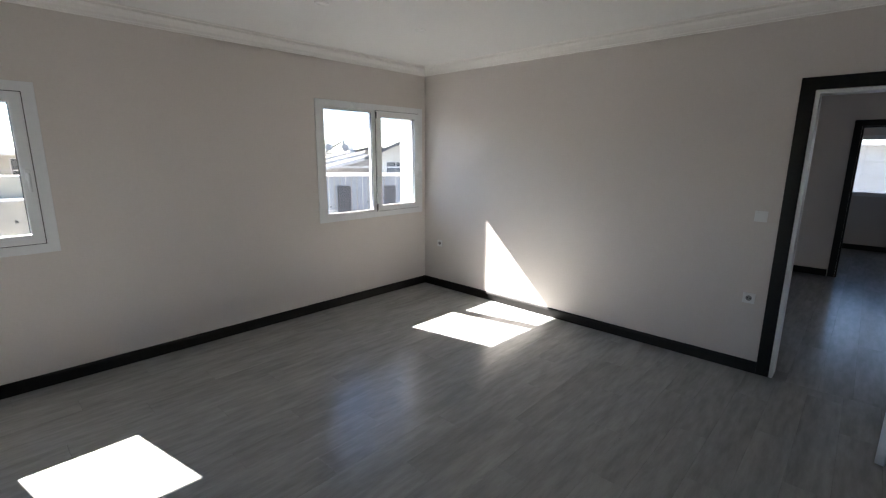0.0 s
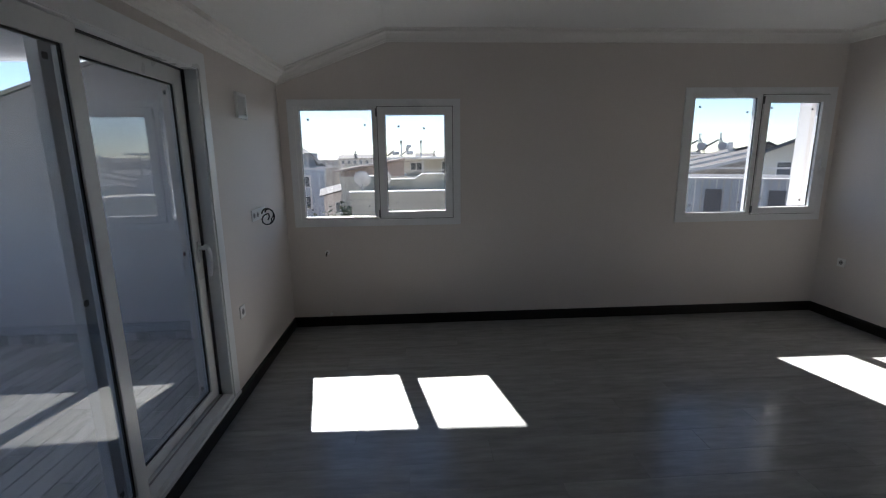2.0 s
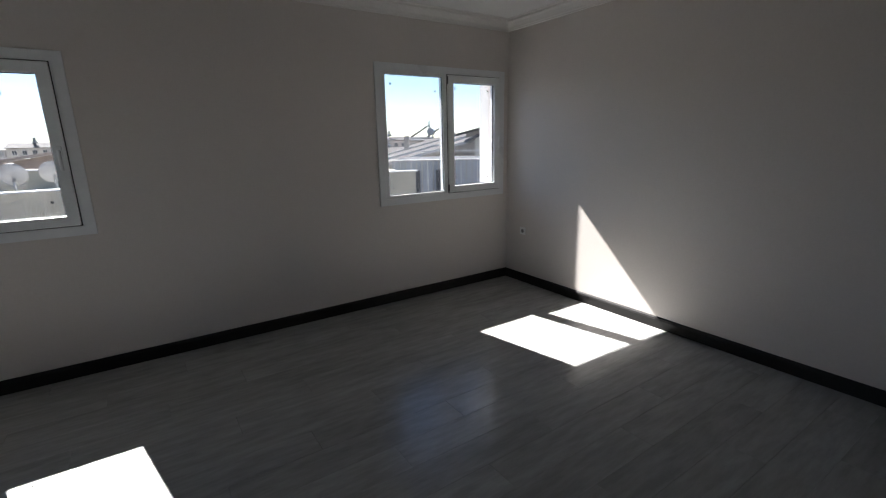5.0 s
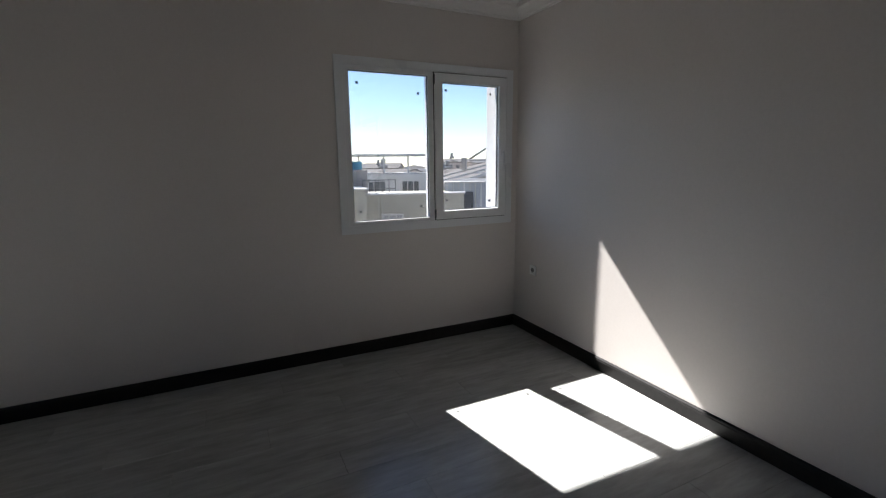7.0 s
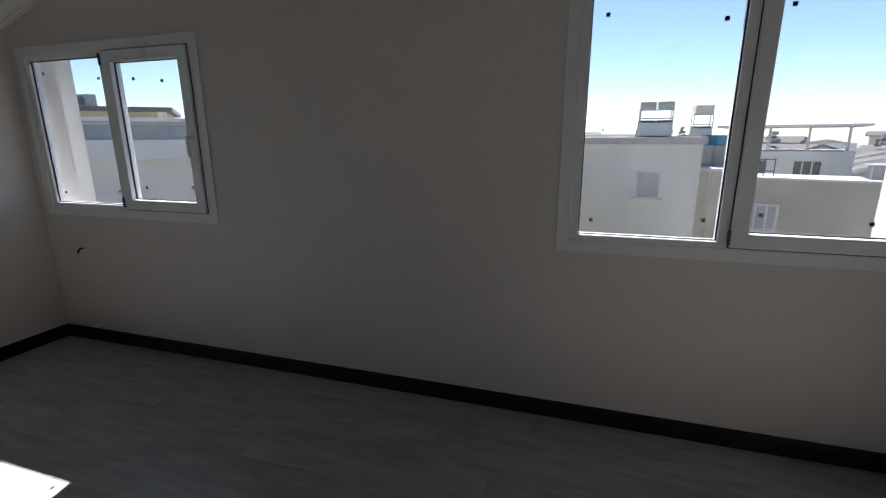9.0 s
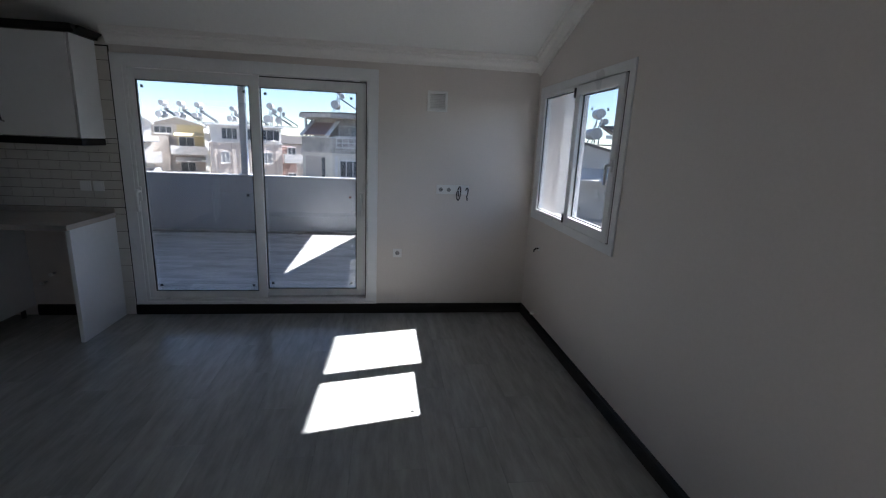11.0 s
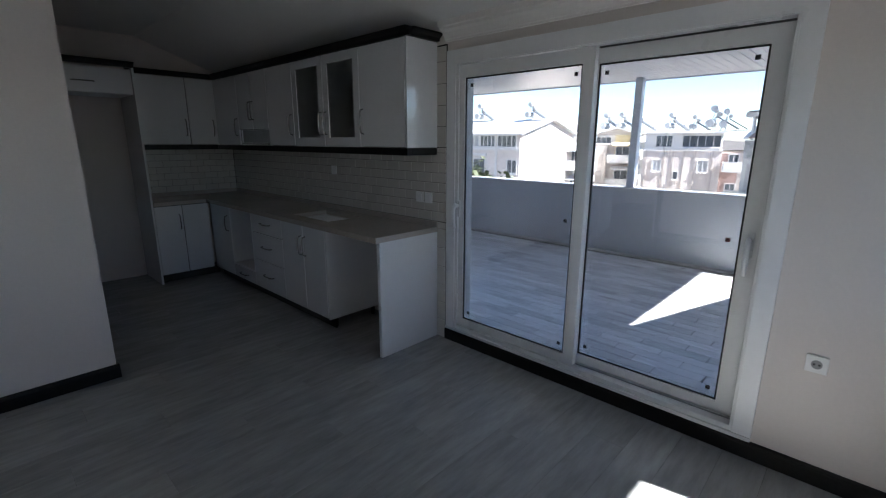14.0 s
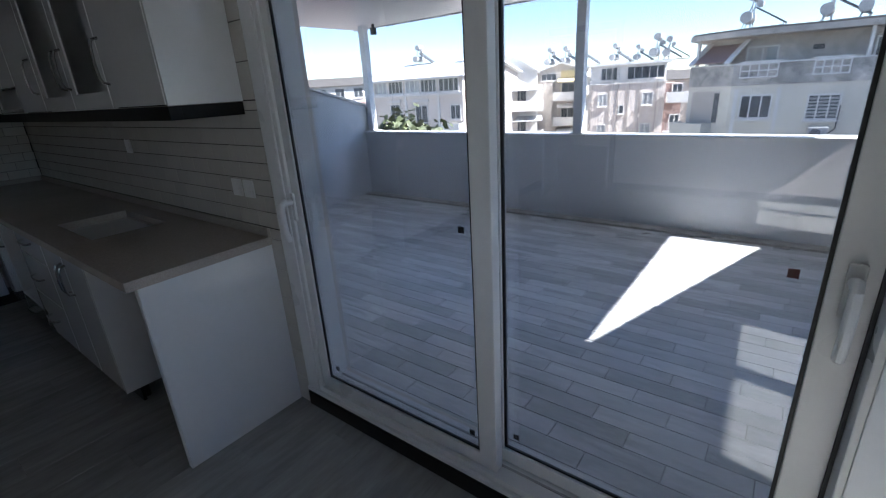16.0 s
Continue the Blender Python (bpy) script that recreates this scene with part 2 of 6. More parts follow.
# ---- the room: x east, y north, inner faces at x 0, x 5.285 and y 0 ----
EAST, SOUTH, PARTITION, KITCHEN_EAST = 5.285, -7.40, -4.735, 2.02
structure("wall_north", pierced(bmesh.new(), -0.22, EAST + 0.15, -0.3, 2.95,
          [(0.13, 1.575, 1.02, 2.085), (3.785, 5.178, 0.99, 2.175)],
          lambda u, v, s: (u, 0.2 * s, v)), PAINT, "cream painted wall with two white windows", "wall")
structure("wall_west", pierced(bmesh.new(), SOUTH - 0.2, 0.0, -0.3, 2.95, [(-3.49, -1.49, 0.10, 2.15)],
          lambda u, v, s: (-0.22 * s, u, v)), PAINT, "cream painted wall with a sliding terrace door", "wall")
structure("wall_east", pierced(bmesh.new(), PARTITION - 0.15, 0.0, -0.3, 2.95, [(-4.66, -3.80, -0.05, 2.12)],
          lambda u, v, s: (EAST + 0.15 * s, u, v)), PAINT, "cream painted wall with a doorway to the hall", "wall")
structure("wall_partition", pierced(bmesh.new(), KITCHEN_EAST, EAST, -0.3, 2.95, [],
          lambda u, v, s: (u, PARTITION - 0.15 * s, v)), PAINT, "cream painted partition wall beside the kitchen", "wall")
structure("wall_kitchen_east", solid(KITCHEN_EAST, KITCHEN_EAST + 0.15, SOUTH, PARTITION - 0.15, -0.3, 2.95), PAINT,
          "cream painted kitchen side wall", "wall")
structure("wall_south", solid(0, KITCHEN_EAST + 0.15, SOUTH - 0.2, SOUTH, -0.3, 2.95), PAINT, "cream painted kitchen end wall", "wall")

# ceiling: slopes down to the west wall
KNEE_X, LOW, HIGH = 0.98, 2.345, 2.70


def ceiling_height(x):
    return HIGH if x >= KNEE_X else LOW + (HIGH - LOW) * max(x, -0.3) / KNEE_X


structure("ceiling", prism(bmesh.new(), [(-0.3, 0.2, ceiling_height(-0.3)), (KNEE_X, 0.2, HIGH), (EAST + 0.15, 0.2, HIGH), (EAST + 0.15, 0.2, 3.0),
          (-0.3, 0.2, 3.0)], (0, SOUTH - 0.4, 0)), PAINT_WHITE, "white painted ceiling sloping down at one side", "ceiling")

# cornice along the three walls of the living room
CORNICE = [(0, 0), (0.016, 0), (0.020, 0.012), (0.028, 0.016), (0.034, 0.034), (0.052, 0.058), (0.078, 0.072), (0.082, 0.088), (0.098, 0.094),
           (0.10, 0.14), (0, 0.14)]
up = (0, 0, 1)
lean = Vector((KNEE_X, 0, HIGH - LOW)).normalized()
nrm = Vector((-lean.z, 0, lean.x))
b1 = bmesh.new()
sweep(b1, CORNICE, ((KNEE_X, 0, HIGH - 0.098), ((0, -1, 0), up)), ((EAST, 0, HIGH - 0.098), ((0, -1, 0), up)))
structure("trim_north", b1, PLASTER, "white moulded plaster cornice", "cornice")
b1 = bmesh.new()
sweep(b1, CORNICE, ((0, 0, LOW - 0.105), ((0, -1, 0), up)), ((KNEE_X, 0, HIGH - 0.098), ((0, -1, 0), up)))
structure("trim_slope", b1, PLASTER, "white moulded plaster cornice following the sloped ceiling", "cornice")
b1 = bmesh.new()
sweep(b1, CORNICE, ((EAST, 0, HIGH - 0.098), ((-1, 0, 0), up)), ((EAST, PARTITION, HIGH - 0.098), ((-1, 0, 0), up)))
structure("trim_east", b1, PLASTER, "white moulded plaster cornice", "cornice")
b1 = bmesh.new()
sweep(b1, [(u, v * 0.92) for u, v in CORNICE], ((0, 0, LOW - 0.085), ((1, 0, 0), up)), ((0, -3.56, LOW - 0.085), ((1, 0, 0), up)))
structure("trim_west", b1, PLASTER, "white moulded plaster cornice above the terrace door", "cornice")

# baseboards
SKIRT = [(0, 0), (0.016, 0), (0.016, 0.072), (0.013, 0.078), (0.013, 0.084), (0.006, 0.094), (0, 0.095)]


def skirting(name, a, b, inward):
    structure(name, sweep(bmesh.new(), SKIRT, (a, (inward, up)), (b, (inward, up))), ESPRESSO, "dark espresso wooden baseboard", "baseboard")


skirting("baseboard_north", (0, 0, 0), (EAST, 0, 0), (0, -1, 0))
skirting("baseboard_west", (0, 0, 0), (0, -3.56, 0), (1, 0, 0))
skirting("baseboard_niche", (0, -3.68, 0), (0, -4.35, 0), (1, 0, 0))
skirting("baseboard_east", (EAST, 0, 0), (EAST, -3.715, 0), (-1, 0, 0))
skirting("baseboard_partition", (KITCHEN_EAST - 0.016, PARTITION, 0), (EAST, PARTITION, 0), (0, 1, 0))
skirting("baseboard_kitchen", (KITCHEN_EAST, PARTITION, 0), (KITCHEN_EAST, -6.9, 0), (-1, 0, 0))

# floor slab; the laminate planks are laid on it at the end
floor = structure("floor", solid(-0.02, 12.4, SOUTH, 0.0, -0.3, -0.010), JOINT, "grey washed wood laminate floor", "floor")

# ---- windows ----


def pads_near(p0, p1, q0, q1):
    return (p0 + 0.05, q1 - 0.05), (p1 - 0.06, q1 - 0.06), (p0 + 0.05, q0 + 0.08), (p1 - 0.06, q0 + 0.06)


def pads_apart(p0, p1, q0, q1):
    return (p0 + 0.12, q1 - 0.10), (p1 - 0.19, q1 - 0.12), (p0 + 0.09, q0 + 0.08), (p1 - 0.06, q0 + 0.09)


def window(name, x0, x1, z0, z1, mid, label, pads=pads_near):
    """White plastic window in the north wall: a fixed pane on the west side and a hinged sash with a handle on the east side."""
    w = thing(name, ((x0 + x1) / 2, 0, z0), label, "window", kind="structure")
    part("casing", framed("x", x0, x1, z0, z1, [(x0 + 0.062, x1 - 0.062, z0 + 0.062, z1 - 0.062)], -0.012, 0.0), PVC, w)
    a0, a1, c0, c1 = x0 + 0.052, x1 - 0.052, z0 + 0.046, z1 - 0.046
    part("window_frame", framed("x", a0, a1, c0, c1, [(a0 + 0.05, mid - 0.035, c0 + 0.045, c1 - 0.045), (mid + 0.035, a1 - 0.05, c0 + 0.045, c1 - 0.045)],
                                -0.006, 0.065, 0.004), PVC, w)
    s0, s1, d0, d1 = mid + 0.012, a1 - 0.022, c0 + 0.022, c1 - 0.022
    sash = part("sash", framed("x", s0, s1, d0, d1, [(s0 + 0.068, s1 - 0.068, d0 + 0.068, d1 - 0.068)], -0.026, 0.05, 0.006), PVC, w)
    # black ring painting the shadow gap between sash and frame
    part("seal", framed("x", s0 - 0.005, s1 + 0.005, d0 - 0.005, d1 + 0.005, [(s0 + 0.002, s1 - 0.002, d0 + 0.002, d1 - 0.002)], -0.0095, -0.0065, 0.0005), RUBBER, w)
    panes = ((a0 + 0.05, mid - 0.035, c0 + 0.045, c1 - 0.045, w, 0.02), (s0 + 0.068, s1 - 0.068, d0 + 0.068, d1 - 0.068, sash, 0.014))
    for p0, p1, q0, q1, owner, y in panes:
        part("gasket", framed("x", p0, p1, q0, q1, [(p0 + 0.006, p1 - 0.006, q0 + 0.006, q1 - 0.006)], y - 0.010, y - 0.002, 0.001), RUBBER, owner)
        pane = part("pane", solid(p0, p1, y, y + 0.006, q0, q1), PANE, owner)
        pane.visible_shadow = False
        if owner is w:
            for px, pz in ((p0 + 0.07, q1 - 0.08), (p1 - 0.07, q1 - 0.13), (p0 + 0.06, q0 + 0.07), (p1 - 0.06, q0 + 0.09)):
                part("spacer_pad", solid(px - 0.009, px + 0.009, y + 0.007, y + 0.011, pz - 0.009, pz + 0.009), DARK_HOLE, pane, "small dark pad on the glass")
        else:
            for px, pz in pads(p0, p1, q0, q1):
                part("spacer_pad", solid(px - 0.009, px + 0.009, y + 0.007, y + 0.011, pz - 0.009, pz + 0.009), DARK_HOLE, w, "small dark pad on the glass")
    for z in (d0 + 0.05, d1 - 0.05):
        part("hinge", rod(bmesh.new(), (s0 - 0.008, -0.030, z - 0.035), (s0 - 0.008, -0.030, z + 0.035), 0.008), HINGE, sash, "dark steel hinge")
    hz, hx = (z0 + z1) / 2 - 0.03, s1 - 0.034
    h = solid(hx - 0.015, hx + 0.015, -0.036, -0.026, hz - 0.035, hz + 0.035, 0.004)
    rod(h, (hx, -0.036, hz), (hx, -0.062, hz), 0.009)
    tube(h, [(hx, -0.056, hz + 0.008), (hx, -0.062, hz - 0.01), (hx, -0.062, hz - 0.07), (hx, -0.058, hz - 0.115)], 0.0095)
    part("handle", h, PVC, sash, "white lever handle")
    sill = solid(a0, a1, 0.066, 0.235, z0 + 0.02, z0 + 0.045, 0.004)
    part("window_sill", sill, COPING, w, "white stone outer sill")
    return w


window("window_1", 0.077, 1.626, 0.98, 2.125, 0.862, "white plastic window with a fixed pane and a closed hinged sash", pads_apart)
window("window_2", 3.735, 5.228, 0.952, 2.215, 4.487, "white plastic window with a fixed pane and a closed hinged sash, beside the corner")

# ---- sliding terrace door in the west wall ----
sd = thing("door_1", (0, -2.49, 0.1), "white plastic two-leaf sliding terrace door, closed", "sliding door", kind="structure")
part("casing", framed("y", -3.55, -1.44, 0.10, 2.20, [(-3.465, -1.525, 0.0, 2.105)], 0.0, 0.014), PVC, sd)
part("door_frame", framed("y", -3.488, -1.492, 0.102, 2.148, [(-3.44, -1.54, 0.145, 2.10)], -0.16, 0.006, 0.004), PVC, sd)
for x in (-0.055, -0.125):
    part("rail", solid(x - 0.004, x + 0.004, -3.44, -1.54, 0.1455, 0.150), STEEL_GREY, sd, "steel running rail")
# dark strip standing in for the shade in the recess beside and above the leaf
part("brush_seal", framed("y", -2.44, -1.541, 0.150, 2.099, [(-2.5, -1.549, 0.0, 2.091)], -0.075, -0.060, 0.0005), RECESS_SHADE, sd, "dark strip for the shade in the leaf recess")
part("threshold", solid(0.002, 0.022, -3.55, -1.44, 0.097, 0.118, 0.003), PVC, sd, "white plastic threshold strip")


def door_leaf(x, y0, y1, handle_y, other_wide):
    z0, z1 = 0.15, 2.096
    leaf = part("leaf", framed("y", y0, y1, z0, z1, [(y0 + 0.085, y1 - other_wide, z0 + 0.06, z1 - 0.085)], x - 0.022, x + 0.022, 0.004), PVC, sd)
    p0, p1, q0, q1 = y0 + 0.085, y1 - other_wide, z0 + 0.06, z1 - 0.085
    part("gasket", framed("y", p0, p1, q0, q1, [(p0 + 0.009, p1 - 0.009, q0 + 0.009, q1 - 0.009)], x + 0.004, x + 0.013, 0.001), RUBBER, leaf)
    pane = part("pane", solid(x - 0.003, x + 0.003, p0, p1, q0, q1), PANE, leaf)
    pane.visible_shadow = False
    for k, (py, pz) in enumerate(((p0 + 0.04, q1 - 0.05), (p1 - 0.05, q1 - 0.05), (p0 + 0.04, q0 + 0.05), (p1 - 0.05, q0 + 0.05), (p1 - 0.06, 1.09))):
        part("spacer_pad", solid(x - 0.0095, x - 0.0055, py - 0.011, py + 0.011, pz - 0.011, pz + 0.011), PAD_RED if k == 4 and handle_y > -2 else DARK_HOLE, leaf, "small pad on the glass")
    h = solid(x + 0.022, x + 0.034, handle_y - 0.016, handle_y + 0.016, 1.02, 1.145, 0.005)
    rod(h, (x + 0.03, handle_y, 1.105), (x + 0.072, handle_y, 1.105), 0.013, seg=16)
    bend = [(0.066, 1.114), (0.080, 1.098), (0.086, 1.07), (0.087, 1.03), (0.084, 0.985), (0.076, 0.945)]
    for (a, c), (d, e) in zip(bend, bend[1:]):
        rod(h, (x + a, handle_y, c), (x + d, handle_y, e), 0.0125, seg=16)
    for a, c in bend:
        bmesh.ops.create_uvsphere(h, u_segments=14, v_segments=8, radius=0.0126, matrix=Matrix.Translation((x + a, handle_y, c)))
    part("handle", h, PVC, leaf, "white lever handle")


door_leaf(-0.03, -3.478, -2.435, -3.437, 0.075)
door_leaf(-0.10, -2.53, -1.545, -1.588, 0.085)

# ---- hall doorway in the east wall ----
dw = thing("door_2", (EAST, -4.23, 0), "open doorway with dark wooden casing and white lining", "doorway", kind="structure")
part("casing", framed("y", -4.735, -3.715, 0.0, 2.205, [(-4.66, -3.80, -0.1, 2.12)], EAST - 0.018, EAST, 0.004), ESPRESSO, dw, "dark espresso wooden casing")
part("lining", framed("y", -4.658, -3.802, 0.0, 2.118, [(-4.634, -3.826, -0.1, 2.094)], EAST - 0.012, EAST + 0.16), PVC, dw, "white lacquered lining")
leaf_turn = Matrix.Translation((EAST - 0.02, -4.625, 0)) @ Matrix.Rotation(radians(180 - 14), 4, "Z")
t = solid(0, 0.84, -0.02, 0.02, 0.012, 2.08, 0.003)
for z0, z1 in ((0.15, 0.95), (1.08, 1.95)):
    box(t, 0.13, 0.71, 0.02, 0.027, z0, z1, 0.005)
    box(t, 0.13, 0.71, -0.027, -0.02, z0, z1, 0.005)
bmesh.ops.transform(t, matrix=leaf_turn, verts=t.verts)
leaf = part("leaf", t, PVC, dw, "white door leaf standing open")
t = bmesh.new()
for s in (1, -1):
    rod(t, (0.78, 0, 1.03), (0.78, 0.06 * s, 1.03), 0.01)
    rod(t, (0.79, 0.055 * s, 1.03), (0.67, 0.055 * s, 1.03), 0.009)
bmesh.ops.transform(t, matrix=leaf_turn, verts=t.verts)
part("door_handle", t, CHROME, leaf, "steel lever handle")

# ---- hall and the rooms past it ----
structure("wall_hall_north", solid(EAST + 0.15, 12.4, -2.75, -2.6, -0.3, 2.95), PAINT, "cream painted hall wall", "wall")
structure("wall_hall_south", solid(EAST + 0.15, 12.4, -6.15, -6.0, -0.3, 2.95), PAINT, "cream painted hall wall", "wall")
structure("wall_hall_end", pierced(bmesh.new(), -6.0, -2.75, -0.3, 2.95, [(-3.40, -2.80, -0.05, 2.08), (-4.85, -3.97, -0.05, 2.08)],
          lambda u, v, s: (9.55 + 0.12 * s, u, v)), PAINT, "cream painted wall with two doorways", "wall")
structure("wall_far_rooms", pierced(bmesh.new(), -6.0, -2.75, -0.3, 2.95, [(-5.2, -3.82, 0.98, 2.05), (-3.5, -2.9, 0.98, 2.05)],
          lambda u, v, s: (12.4 + 0.2 * s, u, v)), PAINT, "cream painted outer wall with windows", "wall")
structure("wall_between_rooms", solid(9.67, 12.4, -3.76, -3.66, -0.3, 2.95), PAINT, "cream painted wall between two rooms", "wall")
structure("ceiling_hall", solid(EAST + 0.15, 12.6, -6.15, -2.6, 2.6, 3.0), PAINT_WHITE, "white painted hall ceiling", "ceiling")
for k, (y0, y1) in enumerate(((-3.40, -2.80), (-4.85, -3.97))):
    d = thing("door_%d" % (3 + k), (9.55, (y0 + y1) / 2, 0), "open doorway with dark wooden casing across the hall", "doorway", kind="structure")
    part("casing", framed("y", y0 - 0.08, y1 + (0.08 if k else 0.04), 0.0, 2.16, [(y0, y1, -0.1, 2.08)], 9.53, 9.55, 0.004), ESPRESSO, d, "dark espresso wooden casing")
    part("lining", framed("y", y0 + 0.001, y1 - 0.001, 0.0, 2.079, [(y0 + 0.022, y1 - 0.022, -0.1, 2.058)], 9.54, 9.68), ESPRESSO, d)
for k, (y0, y1) in enumerate(((-5.2, -3.82), (-3.5, -2.9))):
    w = thing("window_%d" % (3 + k), (12.4, (y0 + y1) / 2, 0.98), "white plastic window of a far room", "window", kind="structure")
    ym = (y0 + y1) / 2
    part("window_frame", framed("y", y0, y1, 0.98, 2.05, [(y0 + 0.07, ym - 0.04, 1.05, 1.98), (ym + 0.04, y1 - 0.07, 1.05, 1.98)], 12.385, 12.46, 0.004), PVC, w)
    for a, b in ((y0 + 0.07, (y0 + y1) / 2 - 0.04), ((y0 + y1) / 2 + 0.04, y1 - 0.07)):
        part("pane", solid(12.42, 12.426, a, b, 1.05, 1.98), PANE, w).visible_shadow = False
skirting("baseboard_hall", (9.55, -3.88, 0), (9.55, -3.48, 0), (-1, 0, 0))
skirting("baseboard_far", (12.4, -6.0, 0), (12.4, -3.76, 0), (-1, 0, 0))

# ---- outside of the north wall: side walls of the roof recess and the eave ----
structure("wall_recess_west", solid(-0.22, -0.002, 0.2, 0.40, 0.2, 2.7), RENDER_WHITE, "white rendered side wall outside the window", "wall")
structure("wall_recess_east", solid(5.215, 5.435, 0.2, 0.39, 0.2, 2.7), RENDER_WHITE, "white rendered side wall outside the window", "wall")
structure("roof_eave", prism(bmesh.new(), [(-0.3, 0.2, 2.51), (5.6, 0.2, 2.74), (5.6, 0.2, 3.05), (-0.3, 0.2, 3.05)], (0, 0.6, 0)), RENDER_WHITE,
          "white rendered eave above the windows", "eave")

# ---- terrace ----
TW, TS, TN = -3.85, -7.0, -0.2
terrace = structure("terrace_floor", solid(TW - 0.2, -0.22, TS - 0.2, 0.0, -0.35, -0.010), GROUT_GREY, "grey wood-look tiled terrace floor", "floor")
structure("wall_parapet", solid(TW - 0.18, TW, TS, TN, -0.35, 0.925), RENDER_GREY, "pale grey rendered terrace parapet", "parapet")
structure("trim_parapet", solid(TW - 0.21, TW + 0.03, TS, TN, 0.926, 0.955, 0.006), COPING, "white stone coping on the parapet", "coping")


def side_wall(name, y0, y1, far, near):
    a, b = TW - 0.18, -0.22
    structure(name, prism(bmesh.new(), [(a, y0, -0.35), (b, y0, -0.35), (b, y0, near), (a, y0, far)], (0, y1 - y0, 0)), RENDER_GREY,
              "pale grey rendered terrace side wall with a sloping top", "wall")
    structure("trim_" + name[5:], prism(bmesh.new(), [(a, y0 - 0.03, far + 0.002), (b, y0 - 0.03, near + 0.002), (b, y0 - 0.03, near + 0.034), (a, y0 - 0.03, far + 0.034)],
              (0, y1 - y0 + 0.06, 0)), COPING, "white stone coping on the sloping wall", "coping")


side_wall("wall_terrace_north", TN, 0.0, 1.505, 2.765)
side_wall("wall_terrace_south", TS - 0.2, TS, 1.28, 2.35)
SKIRT_TILE = [(0, 0), (0.012, 0), (0.012, 0.075), (0, 0.08)]
skirt_n = structure("baseboard_terrace_north", solid(TW, -0.22, TN - 0.004, TN, -0.009, 0.078), GROUT_GREY, "grey tiled terrace skirting", "baseboard")
structure("gutter_ledge", solid(TW, TW + 0.14, TS, TN, -0.009, 0.022, 0.004), LEDGE, "stained pale stone strip along the parapet foot", "ledge")
# roof over the terrace: slatted white soffit
ROOF_N = -0.09
t = bmesh.new()
for k in range(76):
    y = TS - 0.4 + k * 0.0975
    if y + 0.09 < ROOF_N + 0.02:
        box(t, TW - 0.35, -0.22, y, min(y + 0.090, ROOF_N), 2.42, 2.435, 0.003, 1)
box(t, TW - 0.35, -0.22, TS - 0.4, ROOF_N, 2.432, 2.50)
roof = structure("roof_terrace", t, SOFFIT, "white panelled roof over the terrace", "roof")
structure("trim_roof", solid(TW - 0.37, TW - 0.352, TS - 0.4, ROOF_N, 2.40, 2.56, 0.004), SOFFIT, "white fascia of the terrace roof", "fascia")
for y in (-3.68, -6.93):
    p = thing("post", (TW - 0.09, y, 0.956), "slim white steel post on the parapet", "post", "terrace posts")
    part("shaft", solid(TW - 0.15, TW - 0.05, y - 0.05, y + 0.05, 0.960, 2.419, 0.006), SOFFIT, p)
    part("base_plate", solid(TW - 0.19, TW - 0.01, y - 0.09, y + 0.09, 0.956, 0.966, 0.003), SOFFIT, p)

fl = thing("floodlight", (TW - 0.1, -6.72, 2.419), "small black floodlight under the terrace roof edge", "floodlight")
part("bracket", solid(TW - 0.12, TW - 0.08, -6.73, -6.71, 2.37, 2.419, 0.002), DARK_HOLE, fl)
part("head", solid(TW - 0.13, TW - 0.07, -6.755, -6.685, 2.28, 2.37, 0.006), DARK_HOLE, fl)
for x, y in ((-2.3, -5.6), (-2.3, -2.6)):
    sl = thing("terrace_light", (x, y, 2.42), "round recessed spotlight in the terrace roof, unlit", "ceiling light")
    part("rim", rod(bmesh.new(), (x, y, 2.412), (x, y, 2.4195), 0.06, seg=24), PLASTIC, sl)
    part("lens", rod(bmesh.new(), (x, y, 2.408), (x, y, 2.4115), 0.042, seg=20), WELL, sl)

# ---- kitchen ----


def bow_handle(bm, a, b, out, r=0.006, rise=0.032):
    """A bowed bar handle from a to b, standing off along out."""
    a, b, out = Vector(a), Vector(b), Vector(out)
    way = b - a
    pts = [a, a + out * rise * 0.75 + way * 0.04, a + out * rise + way * 0.16, a + out * (rise * 1.12) + way * 0.5, a + out * rise + way * 0.84,
           b + out * rise * 0.75 - way * 0.04, b]
    return tube(bm, pts, r)


# Black strips behind the fronts stand in for the shade in their gaps.
def gap_shade_x(x, y0, y1, z0, z1, owner):
    part("reveal_strip", solid(x - 0.0035, x - 0.001, y0 + 0.001, y1 - 0.001, z0, z1), DARK_HOLE, owner, "black strip for the shade in the gaps between the fronts")


def gap_shade_y(y, x0, x1, z0, z1, owner):
    part("reveal_strip", solid(x0 + 0.001, x1 - 0.001, y - 0.0035, y - 0.001, z0, z1), DARK_HOLE, owner, "black strip for the shade in the gaps between the fronts")


def front_x(x, y0, y1, z0, z1):
    """A cabinet front that faces +x."""
    return solid(x, x + 0.018, y0 + 0.0042, y1 - 0.0042, z0 + 0.004, z1 - 0.004, 0.002)


def front_y(y, x0, x1, z0, z1):
    return solid(x0 + 0.0042, x1 - 0.0042, y, y + 0.018, z0 + 0.004, z1 - 0.004, 0.002)


